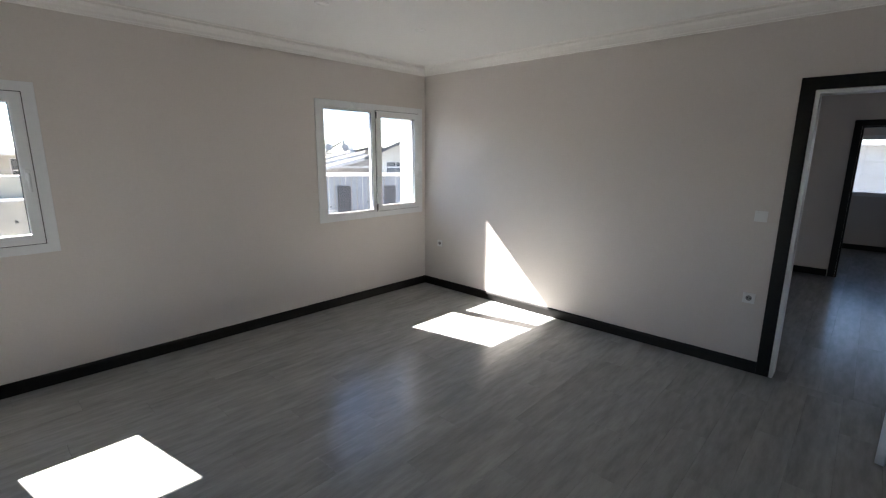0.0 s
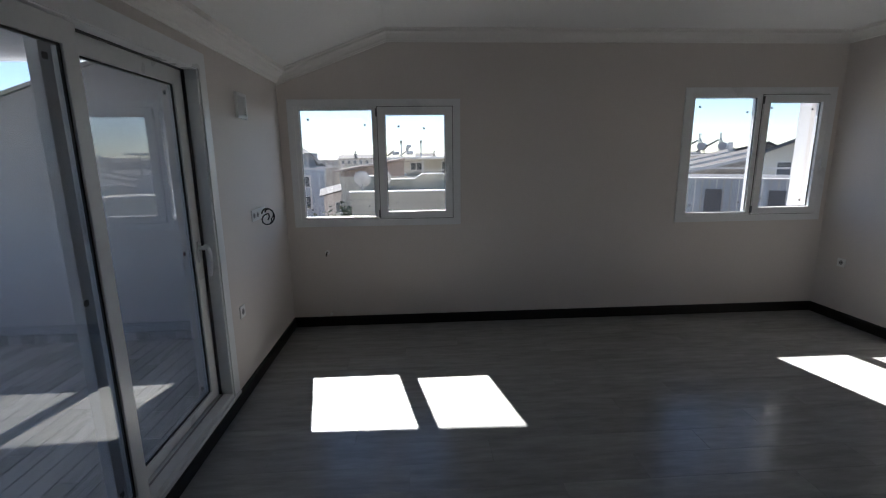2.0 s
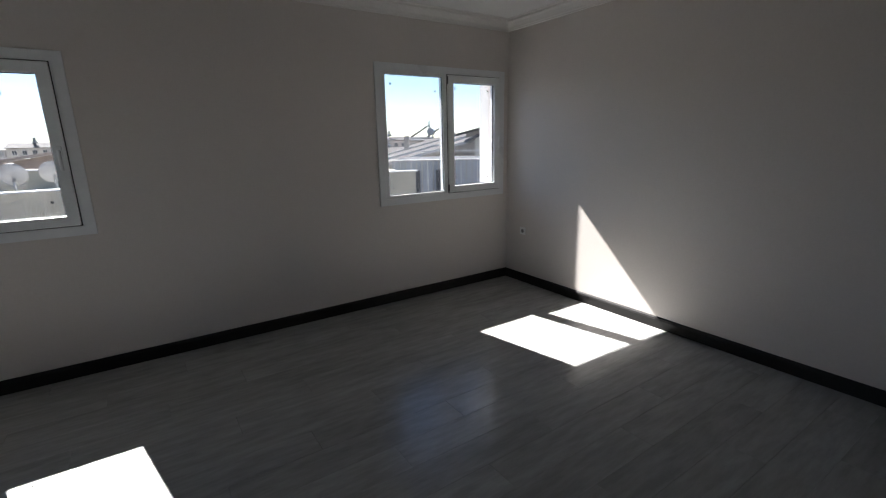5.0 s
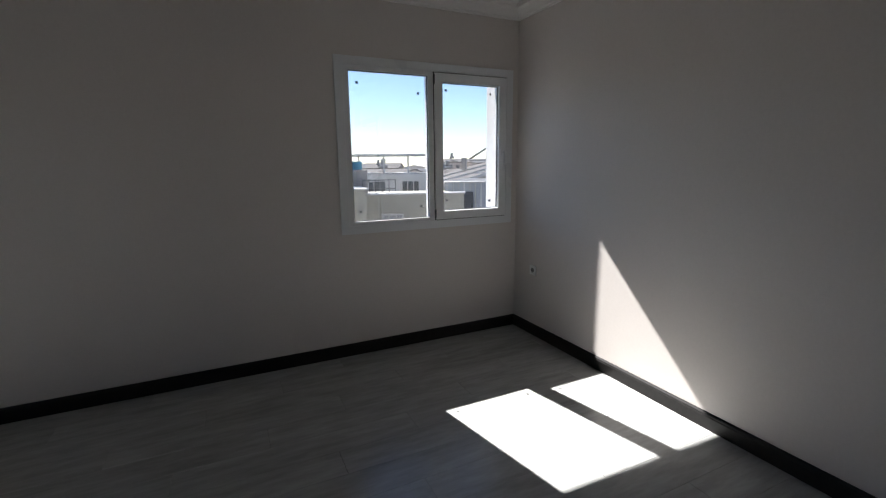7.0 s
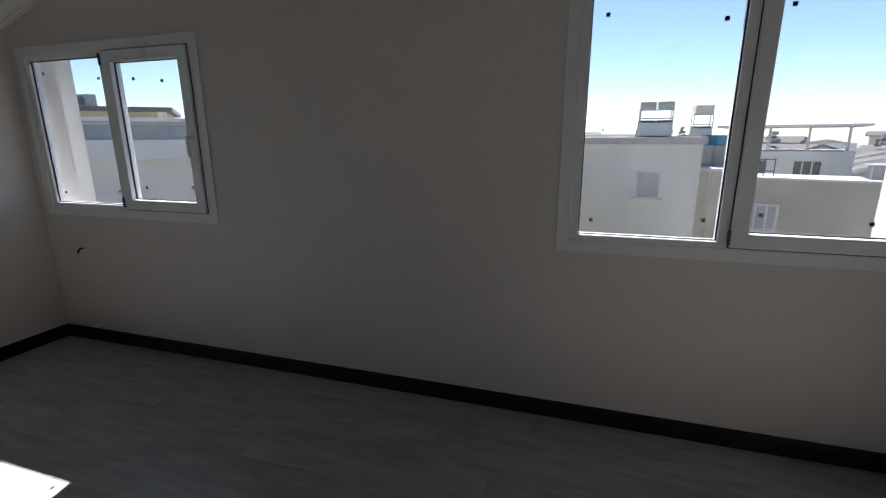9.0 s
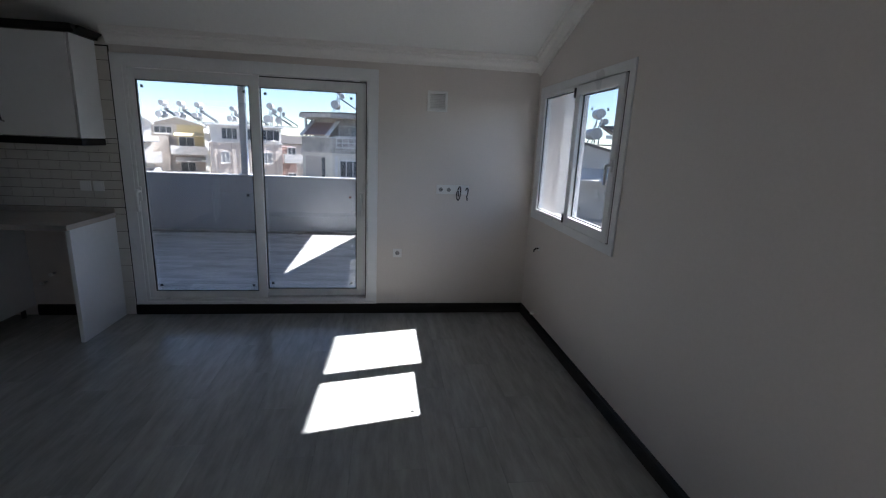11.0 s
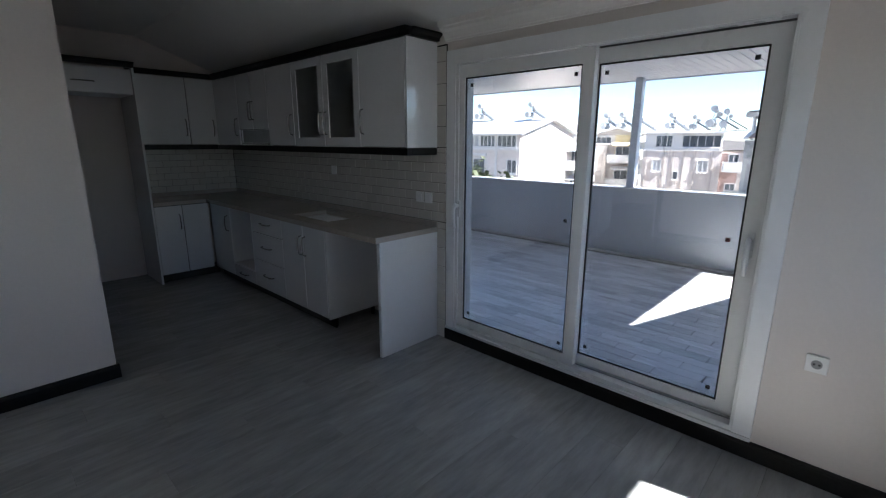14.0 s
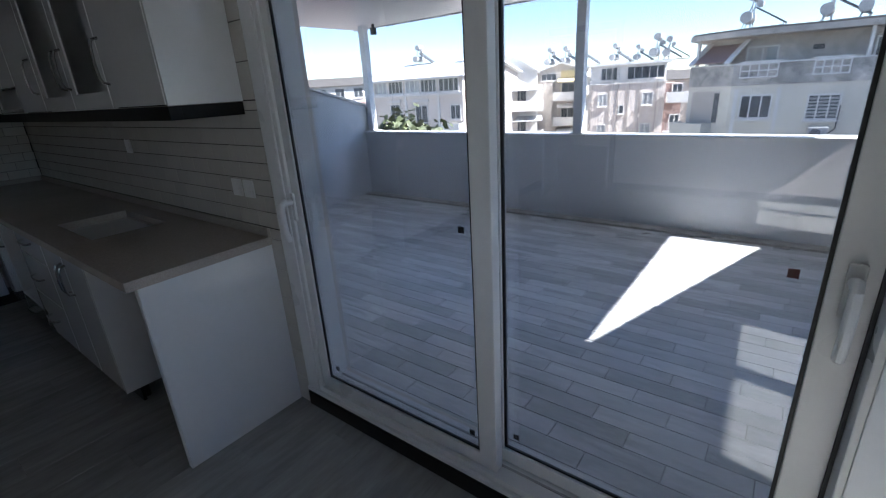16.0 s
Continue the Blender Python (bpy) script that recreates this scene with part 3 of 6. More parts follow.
def carcass(x0, x1, y0, y1, z0, z1, open_to):
    """Open box of boards; open_to is 'x', 'y' or 'none'."""
    bm, w = bmesh.new(), 0.018
    box(bm, x0, x1, y0, y1, z0, z0 + w)
    box(bm, x0, x1, y0, y1, z1 - w, z1)
    if open_to == "x":
        box(bm, x0, x0 + 0.008, y0 + w, y1 - w, z0 + w, z1 - w)
        box(bm, x0, x1, y0, y0 + w, z0 + w, z1 - w)
        box(bm, x0, x1, y1 - w, y1, z0 + w, z1 - w)
    else:
        box(bm, x0 + w, x1 - w, y0, y0 + 0.008, z0 + w, z1 - w)
        box(bm, x0, x0 + w, y0, y1, z0 + w, z1 - w)
        box(bm, x1 - w, x1, y0, y1, z0 + w, z1 - w)
    return bm


X_OUT = (1, 0, 0)
BF, BT = 0.565, 0.875            # base front, base top


def kick(y0, y1, owner):
    part("kickboard", solid(0.50, 0.516, y0, y1, 0.0, 0.095), ESPRESSO, owner, "dark kickboard")


# sink unit with two doors
c = thing("base_cabinet", (0.3, -4.67, 0), "glossy white base cabinet with two doors under the sink", "cabinet", "base cabinets")
part("body", carcass(0.012, BF - 0.004, -5.10, -4.375, 0.095, BT, "x"), CARCASS, c)
for y0, y1, hy in ((-5.10, -4.72, -4.755), (-4.72, -4.375, -4.685)):
    d = part("door", front_x(BF, y0, y1, 0.098, BT - 0.004), GLOSS_WHITE, c)
    part("handle", bow_handle(bmesh.new(), (BF + 0.018, hy, 0.60), (BF + 0.018, hy, 0.77), X_OUT), CHROME, d)
kick(-5.10, -4.375, c)
gap_shade_x(BF, -5.10, -4.375, 0.096, BT - 0.001, c)
part("side_panel", solid(0.012, BF + 0.018, -4.373, -4.357, 0.095, BT, 0.001), GLOSS_WHITE, c)
for x in (0.08, 0.48):
    part("foot", rod(bmesh.new(), (x, -4.42, 0), (x, -4.42, 0.095), 0.018), DARK_HOLE, c)
# drawers
c = thing("drawer_cabinet", (0.3, -5.17, 0), "glossy white base cabinet with three drawers", "cabinet", "base cabinets")
part("body", carcass(0.012, BF - 0.004, -5.73, -5.10, 0.095, BT, "x"), CARCASS, c)
for z0, z1 in ((0.098, 0.40), (0.40, 0.68), (0.68, BT - 0.004)):
    d = part("drawer", front_x(BF, -5.73, -5.10, z0, z1), GLOSS_WHITE, c)
    zm = (z0 + z1) / 2 + 0.01
    part("handle", bow_handle(bmesh.new(), (BF + 0.018, -5.51, zm), (BF + 0.018, -5.32, zm), X_OUT), CHROME, d)
kick(-5.73, -5.10, c)
gap_shade_x(BF, -5.73, -5.10, 0.096, BT - 0.001, c)
# open oven housing with a drawer below
c = thing("oven_cabinet", (0.3, -5.67, 0), "white oven housing, empty, with one drawer below", "cabinet", "base cabinets")
part("body", carcass(0.012, BF + 0.016, -6.27, -5.73, 0.235, BT, "x"), CARCASS, c)
d = part("drawer", front_x(BF, -6.27, -5.73, 0.098, 0.232), GLOSS_WHITE, c)
part("handle", bow_handle(bmesh.new(), (BF + 0.018, -6.09, 0.17), (BF + 0.018, -5.91, 0.17), X_OUT), CHROME, d)
kick(-6.27, -5.73, c)
# corner unit
c = thing("corner_cabinet", (0.3, -6.4, 0), "glossy white corner base cabinet", "cabinet", "base cabinets")
part("body", carcass(0.012, BF - 0.004, -6.83, -6.27, 0.095, BT, "x"), CARCASS, c)
d = part("door", front_x(BF, -6.81, -6.27, 0.098, BT - 0.004), GLOSS_WHITE, c)
part("handle", bow_handle(bmesh.new(), (BF + 0.018, -6.33, 0.60), (BF + 0.018, -6.33, 0.77), X_OUT), CHROME, d)
kick(-6.78, -6.27, c)
gap_shade_x(BF, -6.81, -6.27, 0.096, BT - 0.001, c)
# base unit along the end wall
c = thing("base_cabinet", (0.88, -7.1, 0), "glossy white base cabinet with two doors at the end wall", "cabinet", "base cabinets")
part("body", carcass(0.60, 1.16, SOUTH + 0.012, -6.834, 0.095, BT, "y"), CARCASS, c)
for x0, x1, hx in ((0.60, 0.88, 0.92 - 0.01), (0.88, 1.16, 0.92)):
    d = part("door", front_y(-6.83, x0, x1, 0.098, BT - 0.004), GLOSS_WHITE, c)
    if x0 > 0.7:
        part("handle", bow_handle(bmesh.new(), (hx, -6.812, 0.60), (hx, -6.812, 0.77), (0, 1, 0)), CHROME, d)
gap_shade_y(-6.83, 0.60, 1.16, 0.096, BT - 0.001, c)
part("kickboard", solid(0.52, 1.16, -6.90, -6.884, 0.0, 0.095), ESPRESSO, c, "dark kickboard")
# tall panel beside the fridge space, and the end panel at the door
single("tall_panel", solid(1.162, 1.182, SOUTH + 0.004, -6.80, 0.0, 2.285, 0.0015), GLOSS_WHITE, "tall glossy white side panel beside the empty fridge space", "panel")
ep = thing("end_panel", (0.3, -3.66, 0), "glossy white end panel carrying the worktop", "panel")
part("board", solid(0.012, 0.594, -3.675, -3.644, 0.0, BT + 0.004, 0.002), GLOSS_WHITE, ep)
part("edge_band", solid(0.5945, 0.5965, -3.674, -3.645, 0.001, BT + 0.003), PVC, ep, "white edge band")
# worktop with a rectangular sink cut-out
SX0, SX1, SY0, SY1 = 0.14, 0.49, -5.03, -4.45
top = thing("worktop", (0.3, -5.5, BT), "beige speckled stone worktop in an L with a sink cut-out", "worktop")
t = pierced(bmesh.new(), SOUTH + 0.004, -3.638, 0.010, 0.634, [(SY0, SY1, SX0, SX1)], lambda u, v, s: (v, u, 0.88 + 0.04 * s))
box(t, 0.634, 1.160, SOUTH + 0.004, -6.765, 0.88, 0.92)
part("slab", t, STONE_TOP, top)
t = solid(0.010, 0.026, SOUTH + 0.004, -3.638, 0.9205, 0.962, 0.002)
box(t, 0.026, 1.160, SOUTH + 0.004, SOUTH + 0.020, 0.9205, 0.962, 0.002)
part("upstand", t, STONE_TOP, top)
# sink bowl, set in from below
t = pierced(bmesh.new(), SY0 - 0.02, SY1 + 0.02, SX0 - 0.02, SX1 + 0.02, [(SY0 + 0.012, SY1 - 0.012, SX0 + 0.012, SX1 - 0.012)], lambda u, v, s: (v, u, 0.68 + 0.198 * s))
box(t, SX0 - 0.018, SX1 + 0.018, SY0 - 0.018, SY1 + 0.018, 0.665, 0.68, 0.004)
single("sink", t, material("beige_composite", (0.50, 0.47, 0.43), 0.35, grain=150, amount=0.15), "beige composite sink set in the worktop", "sink")

# upper cabinets on the west wall
UF, UB, UT = 0.30, 1.53, 2.27


def upper(name, label, y0, y1, z0, doors, glazed=False):
    c = thing(name, (0.15, (y0 + y1) / 2, z0), label, "cabinet", "wall cabinets")
    part("body", carcass(0.012, UF - 0.004, y0, y1, z0, UT, "x"), CARCASS, c)
    if glazed:
        part("shelf", solid(0.022, UF - 0.03, y0 + 0.019, y1 - 0.019, 1.90, 1.916), CARCASS, c)
    if not glazed:
        gap_shade_x(UF, y0, y1, z0, UT, c)
    for a, b, hy in doors:
        if glazed:
            d = part("door", framed("y", a + 0.0035, b - 0.0035, z0 + 0.003, UT - 0.003, [(a + 0.075, b - 0.075, z0 + 0.075, UT - 0.075)], UF, UF + 0.018, 0.002), GLOSS_WHITE, c)
            part("glass", solid(UF + 0.006, UF + 0.010, a + 0.075, b - 0.075, z0 + 0.075, UT - 0.075), FROST, d, "smoked glass panel")
        else:
            d = part("door", front_x(UF, a, b, z0, UT), GLOSS_WHITE, c)
        if hy is not None:
            part("handle", bow_handle(bmesh.new(), (UF + 0.018, hy, z0 + 0.10), (UF + 0.018, hy, z0 + 0.285), X_OUT), CHROME, d)
    return c


c = upper("wall_cabinet", "glossy white wall cabinet beside the terrace door", -4.19, -3.66, UB, [(-4.19, -3.663, -4.15)])
part("side_panel", solid(0.012, UF + 0.018, -3.659, -3.645, UB, UT, 0.0015), GLOSS_WHITE, c)
upper("wall_cabinet", "white wall cabinet with two smoked glass doors", -5.21, -4.19, UB, [(-5.21, -4.70, -4.735), (-4.70, -4.19, -4.665)], True)
upper("wall_cabinet", "glossy white narrow wall cabinet", -5.72, -5.21, UB, [(-5.72, -5.21, -5.25)])
c = upper("hood_cabinet", "glossy white short cabinet above the cooker hood", -6.42, -5.72, 1.69, [(-6.42, -6.07, -6.10), (-6.07, -5.72, -6.04)])
h = thing("cooker_hood", (0.15, -6.07, 1.53), "white built-in cooker hood under the cabinet", "cooker hood")
part("body", solid(0.014, 0.29, -6.40, -5.74, 1.56, 1.688, 0.003), STEEL_GREY, h)
part("visor", solid(0.05, 0.31, -6.40, -5.74, 1.535, 1.559, 0.004), CHROME, h, "steel hood visor")
upper("wall_cabinet", "glossy white corner wall cabinet", -7.05, -6.42, UB, [(-7.05, -6.42, -6.46)])
# upper cabinet on the end wall
c = thing("wall_cabinet", (0.75, -7.2, UB), "glossy white wall cabinet with two doors on the end wall", "cabinet", "wall cabinets")
part("body", carcass(UF + 0.002, 1.16, SOUTH + 0.012, -7.074, UB, UT, "y"), CARCASS, c)
gap_shade_y(-7.07, UF + 0.02, 1.16, UB, UT, c)
for x0, x1, hx in ((UF + 0.02, 0.62, 0.36), (0.62, 1.16, 0.66)):
    d = part("door", front_y(-7.07, x0, x1, UB, UT), GLOSS_WHITE, c)
    part("handle", bow_handle(bmesh.new(), (hx, -7.052, UB + 0.10), (hx, -7.052, UB + 0.285), (0, 1, 0)), CHROME, d)
# cabinet above the fridge space
c = thing("wall_cabinet", (1.6, -7.1, 2.05), "glossy white shallow cabinet above the empty fridge space", "cabinet", "wall cabinets")
part("body", carcass(1.184, KITCHEN_EAST - 0.002, SOUTH + 0.012, -6.84, 2.03, UT, "y"), CARCASS, c)
d = part("door", front_y(-6.84, 1.184, KITCHEN_EAST - 0.002, 2.03, UT), GLOSS_WHITE, c)
part("handle", bow_handle(bmesh.new(), (1.50, -6.822, 2.13), (1.68, -6.822, 2.13), (0, 1, 0)), CHROME, d)
# dark crown and light rail
CROWN = [(0, 0), (0.03, 0), (0.036, 0.02), (0.05, 0.03), (0.060, 0.038), (0.066, 0.042), (0.066, 0.052), (0, 0.052)]
cr = thing("cabinet_crown", (0.3, -5.4, UT), "dark espresso crown moulding along the wall cabinets", "moulding")
part("run", sweep(bmesh.new(), CROWN, ((UF, -3.60, UT + 0.001), (X_OUT, up)), ((UF, -7.07, UT + 0.001), (X_OUT, up))), ESPRESSO, cr)
part("run", sweep(bmesh.new(), CROWN, ((0.02, -3.645, UT + 0.001), ((0, 1, 0), up)), ((UF, -3.645, UT + 0.001), ((0, 1, 0), up))), ESPRESSO, cr)
part("run", sweep(bmesh.new(), CROWN, ((UF, -7.07, UT + 0.001), ((0, 1, 0), up)), ((1.182, -7.07, UT + 0.001), ((0, 1, 0), up))), ESPRESSO, cr)
part("run", sweep(bmesh.new(), CROWN, ((1.162, -6.822, UT + 0.016), ((0, 1, 0), up)), ((KITCHEN_EAST - 0.002, -6.822, UT + 0.016), ((0, 1, 0), up))), ESPRESSO, cr)
lr = thing("light_rail", (0.3, -5.4, UB - 0.06), "dark espresso light rail under the wall cabinets", "moulding")
for s in ((0.27, UF + 0.02, -5.72, -3.645), (0.27, UF + 0.02, -7.05, -6.42), (0.014, 0.27, -3.675, -3.645), (UF + 0.02, 1.16, -7.08, -7.05), (0.27, UF + 0.02, -6.42, -5.72)):
    part("run", solid(s[0], s[1], s[2], s[3], UB - 0.055, UB - 0.002, 0.003), ESPRESSO, lr)

# ---- electrical things ----


def socket_x(x, y, z, side, label, kind="socket"):
    """A square plate on a wall whose room side is +x (side 1) or -x (side -1)."""
    s = thing("wall_socket" if kind == "socket" else "light_switch", (x, y, z), label, "socket" if kind == "socket" else "switch")
    a, b = sorted((x, x + 0.009 * side))
    part("plate", solid(a, b, y - 0.041, y + 0.041, z - 0.041, z + 0.041, 0.003), PLASTIC, s)
    if kind == "socket":
        # flat grey disc: the shade inside the round well is in its colour
        part("well", rod(bmesh.new(), (x + 0.0085 * side, y, z), (x + 0.0105 * side, y, z), 0.021, seg=20), WELL, s, "round socket well with its shade as flat grey")
        for dy in (-0.0095, 0.0095):
            part("pin_hole", rod(bmesh.new(), (x + 0.010 * side, y + dy, z), (x + 0.0112 * side, y + dy, z), 0.0050, seg=10), DARK_HOLE, s)
    else:
        a, b = sorted((x + 0.009 * side, x + 0.013 * side))
        part("rocker", solid(a, b, y - 0.027, y + 0.027, z - 0.027, z + 0.027, 0.002), PLASTIC, s)
    return s


socket_x(0, -1.25, 0.594, 1, "white wall socket beside the terrace door")
socket_x(EAST, -3.60, 0.596, -1, "white wall socket beside the hall doorway")
socket_x(EAST, -3.60, 1.235, -1, "white light switch beside the hall doorway", "switch")
socket_x(EAST, -0.275, 0.567, -1, "white wall outlet with a dark hole near the corner")
socket_x(0.010, -3.74, 1.14, 1, "white blank plate on the tiled splashback", "switch")
socket_x(0.010, -3.84, 1.14, 1, "white blank plate on the tiled splashback", "switch")
socket_x(0.010, -5.05, 1.30, 1, "white blank plate on the tiled splashback", "switch")
m4 = thing("outlet_strip", (0, -0.75, 1.2), "white four-gang outlet strip with loose black cables", "socket")
part("plate", solid(0, 0.009, -0.905, -0.60, 1.16, 1.243, 0.003), PLASTIC, m4)
for y in (-0.865, -0.79):
    # grey disc again carries the shade of the recessed well
    part("well", rod(bmesh.new(), (0.0085, y, 1.20), (0.011, y, 1.20), 0.019, seg=20), WELL, m4, "round socket well with its shade as flat grey")
    for dy in (-0.009, 0.009):
        part("pin_hole", rod(bmesh.new(), (0.0105, y + dy, 1.20), (0.0118, y + dy, 1.20), 0.004, seg=10), DARK_HOLE, m4)


def cable_loop(y, z, r, turns, drop):
    """A loop of cable that stands out from the wall."""
    pts = [(0.006, y, z)]
    for k in range(int(22 * turns) + 1):
        a = 2 * math.pi * k / 22
        pts.append((0.014 + r - r * math.cos(a), y + 0.012 * math.sin(a * 0.7), z - 0.6 * r + r * math.sin(a) * 0.95 + 0.6 * r * math.cos(a * 0.5)))
    x1, y1, z1 = pts[-1]
    pts += [(x1 + 0.004, y1 + 0.006, z1 - drop * 0.5), (x1 - 0.01, y1 + 0.01, z1 - drop)]
    return tube(bmesh.new(), pts, 0.0058, 6)


part("cable", cable_loop(-0.705, 1.20, 0.044, 1.3, 0.05), CABLE, m4, "coiled black cable")
part("cable", cable_loop(-0.632, 1.20, 0.03, 0.7, 0.035), CABLE, m4, "loose black cable end")
v = thing("wall_vent", (0, -0.925, 1.97), "white square plastic air vent with slats", "vent")
part("frame", framed("y", -1.015, -0.838, 1.885, 2.057, [(-0.993, -0.86, 1.907, 2.035)], 0.0, 0.022, 0.004), PLASTIC, v)
part("backing", solid(0.001, 0.004, -0.993, -0.86, 1.907, 2.035), PLASTIC, v)
for k in range(9):
    z = 1.913 + k * 0.0138
    part("slat", prism(bmesh.new(), [(0.005, -0.993, z), (0.017, -0.993, z - 0.004), (0.018, -0.993, z), (0.006, -0.993, z + 0.007)], (0, 0.133, 0)), PLASTIC, v)
g = thing("cable_stub", (0.355, 0, 0.733), "short dark cable end sticking out of the wall", "cable")
part("grommet", rod(bmesh.new(), (0.355, 0, 0.733), (0.355, -0.006, 0.733), 0.022, seg=16), PLASTIC, g)
part("wire", tube(bmesh.new(), [(0.355, -0.002, 0.735), (0.355, -0.03, 0.737), (0.352, -0.045, 0.722), (0.350, -0.046, 0.705)], 0.007, 6), CABLE, g)
g = thing("pipe_stub", (0.36, 0, 0.125), "small white capped pipe above the baseboard", "pipe")
part("cap", rod(bmesh.new(), (0.36, 0, 0.125), (0.36, -0.03, 0.125), 0.014, seg=12), PLASTIC, g)
for y, z in ((-4.26, 0.30), (-4.18, 0.38)):
    g = thing("water_pipe", (0, y, z), "short capped water pipe under the worktop", "pipe")
    part("pipe", rod(bmesh.new(), (0, y, z), (0.045, y, z), 0.011, seg=12), STEEL_GREY, g)
    part("cap", rod(bmesh.new(), (0.045, y, z), (0.062, y, z), 0.015, seg=12), PLASTIC, g, "white plastic cap")
# recessed ceiling lamps, unlit
for x, y in ((2.14, -1.2), (3.1, -1.2), (4.05, -1.2), (4.05, -2.4), (1.35, -5.1)):
    z = ceiling_height(x)
    lamp = thing("ceiling_light", (x, y, z), "round recessed ceiling spotlight, unlit", "ceiling light", "recessed spotlights")
    t = bmesh.new()
    rings = []
    for r, dz in ((0.052, 0.0), (0.050, -0.006), (0.040, -0.009), (0.034, -0.004), (0.032, 0.004)):
        rings.append([t.verts.new((x + r * math.cos(k * math.pi / 12), y + r * math.sin(k * math.pi / 12), z + dz)) for k in range(24)])
    for a, b in zip(rings, rings[1:]):
        for k in range(24):
            t.faces.new((a[k], a[(k + 1) % 24], b[(k + 1) % 24], b[k]))
    part("rim", t, BRASS, lamp, smooth=True)
    part("lens", rod(bmesh.new(), (x, y, z - 0.003), (x, y, z - 0.0005), 0.033, seg=20), PLASTIC, lamp)

# ---- town ----
GROUND = material("town_ground", (0.34, 0.32, 0.29), 0.9, grain=0.6, amount=0.4, stain=0.3, stain_size=0.05)
CREAM_R = material("cream_render", (0.70, 0.65, 0.56), 0.9, grain=3, amount=0.12, bump=0.004, stain=0.22, stain_size=0.35)
PEACH_R = material("peach_render", (0.70, 0.62, 0.56), 0.9, grain=3, amount=0.1, bump=0.004, stain=0.2, stain_size=0.35)
GREY_R = material("weathered_grey_render", (0.62, 0.58, 0.53), 0.9, grain=4, amount=0.25, bump=0.005, stain=0.4, stain_size=0.5)
BLUE_R = material("blue_grey_render", (0.44, 0.48, 0.53), 0.9, grain=3, amount=0.12, bump=0.004, stain=0.2, stain_size=0.4)
WHITE_R = material("town_white_render", (0.72, 0.70, 0.67), 0.9, grain=3, amount=0.08, bump=0.004, stain=0.18, stain_size=0.4)
YELLOW_R = material("yellow_render", (0.62, 0.52, 0.31), 0.9, grain=3, amount=0.1, bump=0.004, stain=0.2, stain_size=0.4)
RED_R = material("terracotta_render", (0.33, 0.23, 0.205), 0.9, grain=3, amount=0.15, bump=0.004, stain=0.25, stain_size=0.4)
OLIVE_R = material("olive_beige_render", (0.55, 0.52, 0.43), 0.9, grain=3, amount=0.15, bump=0.004, stain=0.3, stain_size=0.5)
ROOF_TILE = material("weathered_roof_tiles", (0.115, 0.105, 0.098), 0.85, grain=5, amount=0.3, bump=0.01, stain=0.3, stretch=(1, 1, 1))
ROOF_GREY = material("grey_roof", (0.12, 0.125, 0.135), 0.9, grain=5, amount=0.3, bump=0.01, stain=0.3)
FAR_PANE = material("dark_far_window", (0.10, 0.12, 0.14), 0.12, grain=1.5, amount=0.5, stain=0.4, stain_size=0.8)
CURTAIN = material("pale_curtained_window", (0.46, 0.47, 0.47), 0.25, grain=2.0, amount=0.25, stain=0.2)
SOLAR = material("solar_collector", (0.10, 0.105, 0.11), 0.4, grain=8, amount=0.4)
TANK = material("white_tank", (0.42, 0.42, 0.42), 0.35, 0.1, grain=6, amount=0.1, stain=0.2)
BLUE_TANK = material("blue_plastic_tank", (0.08, 0.30, 0.42), 0.4, grain=6, amount=0.1, stain=0.2)
BARK = material("bark", (0.10, 0.075, 0.055), 0.9, grain=20, amount=0.4, bump=0.01)
LEAF = material("leaf", (0.11, 0.13, 0.055), 0.6, grain=3, amount=0.5, stain=0.3)
BASE_Z = -12.0
STAINED_R = material("mould_stained_render", (0.66, 0.62, 0.56), 0.9, grain=2.2, second=(0.30, 0.285, 0.27), bump=0.004, stain=0.45, stain_size=0.7)
PINK_ROOF = material("faded_pink_roof", (0.42, 0.34, 0.30), 0.85, grain=5, amount=0.2, bump=0.006, stain=0.25)
IVORY_R = material("ivory_render", (0.76, 0.73, 0.65), 0.9, grain=3, amount=0.1, bump=0.004, stain=0.2, stain_size=0.5)
TAUPE_R = material("taupe_render", (0.50, 0.45, 0.40), 0.9, grain=3, amount=0.1, bump=0.004, stain=0.2, stain_size=0.35)


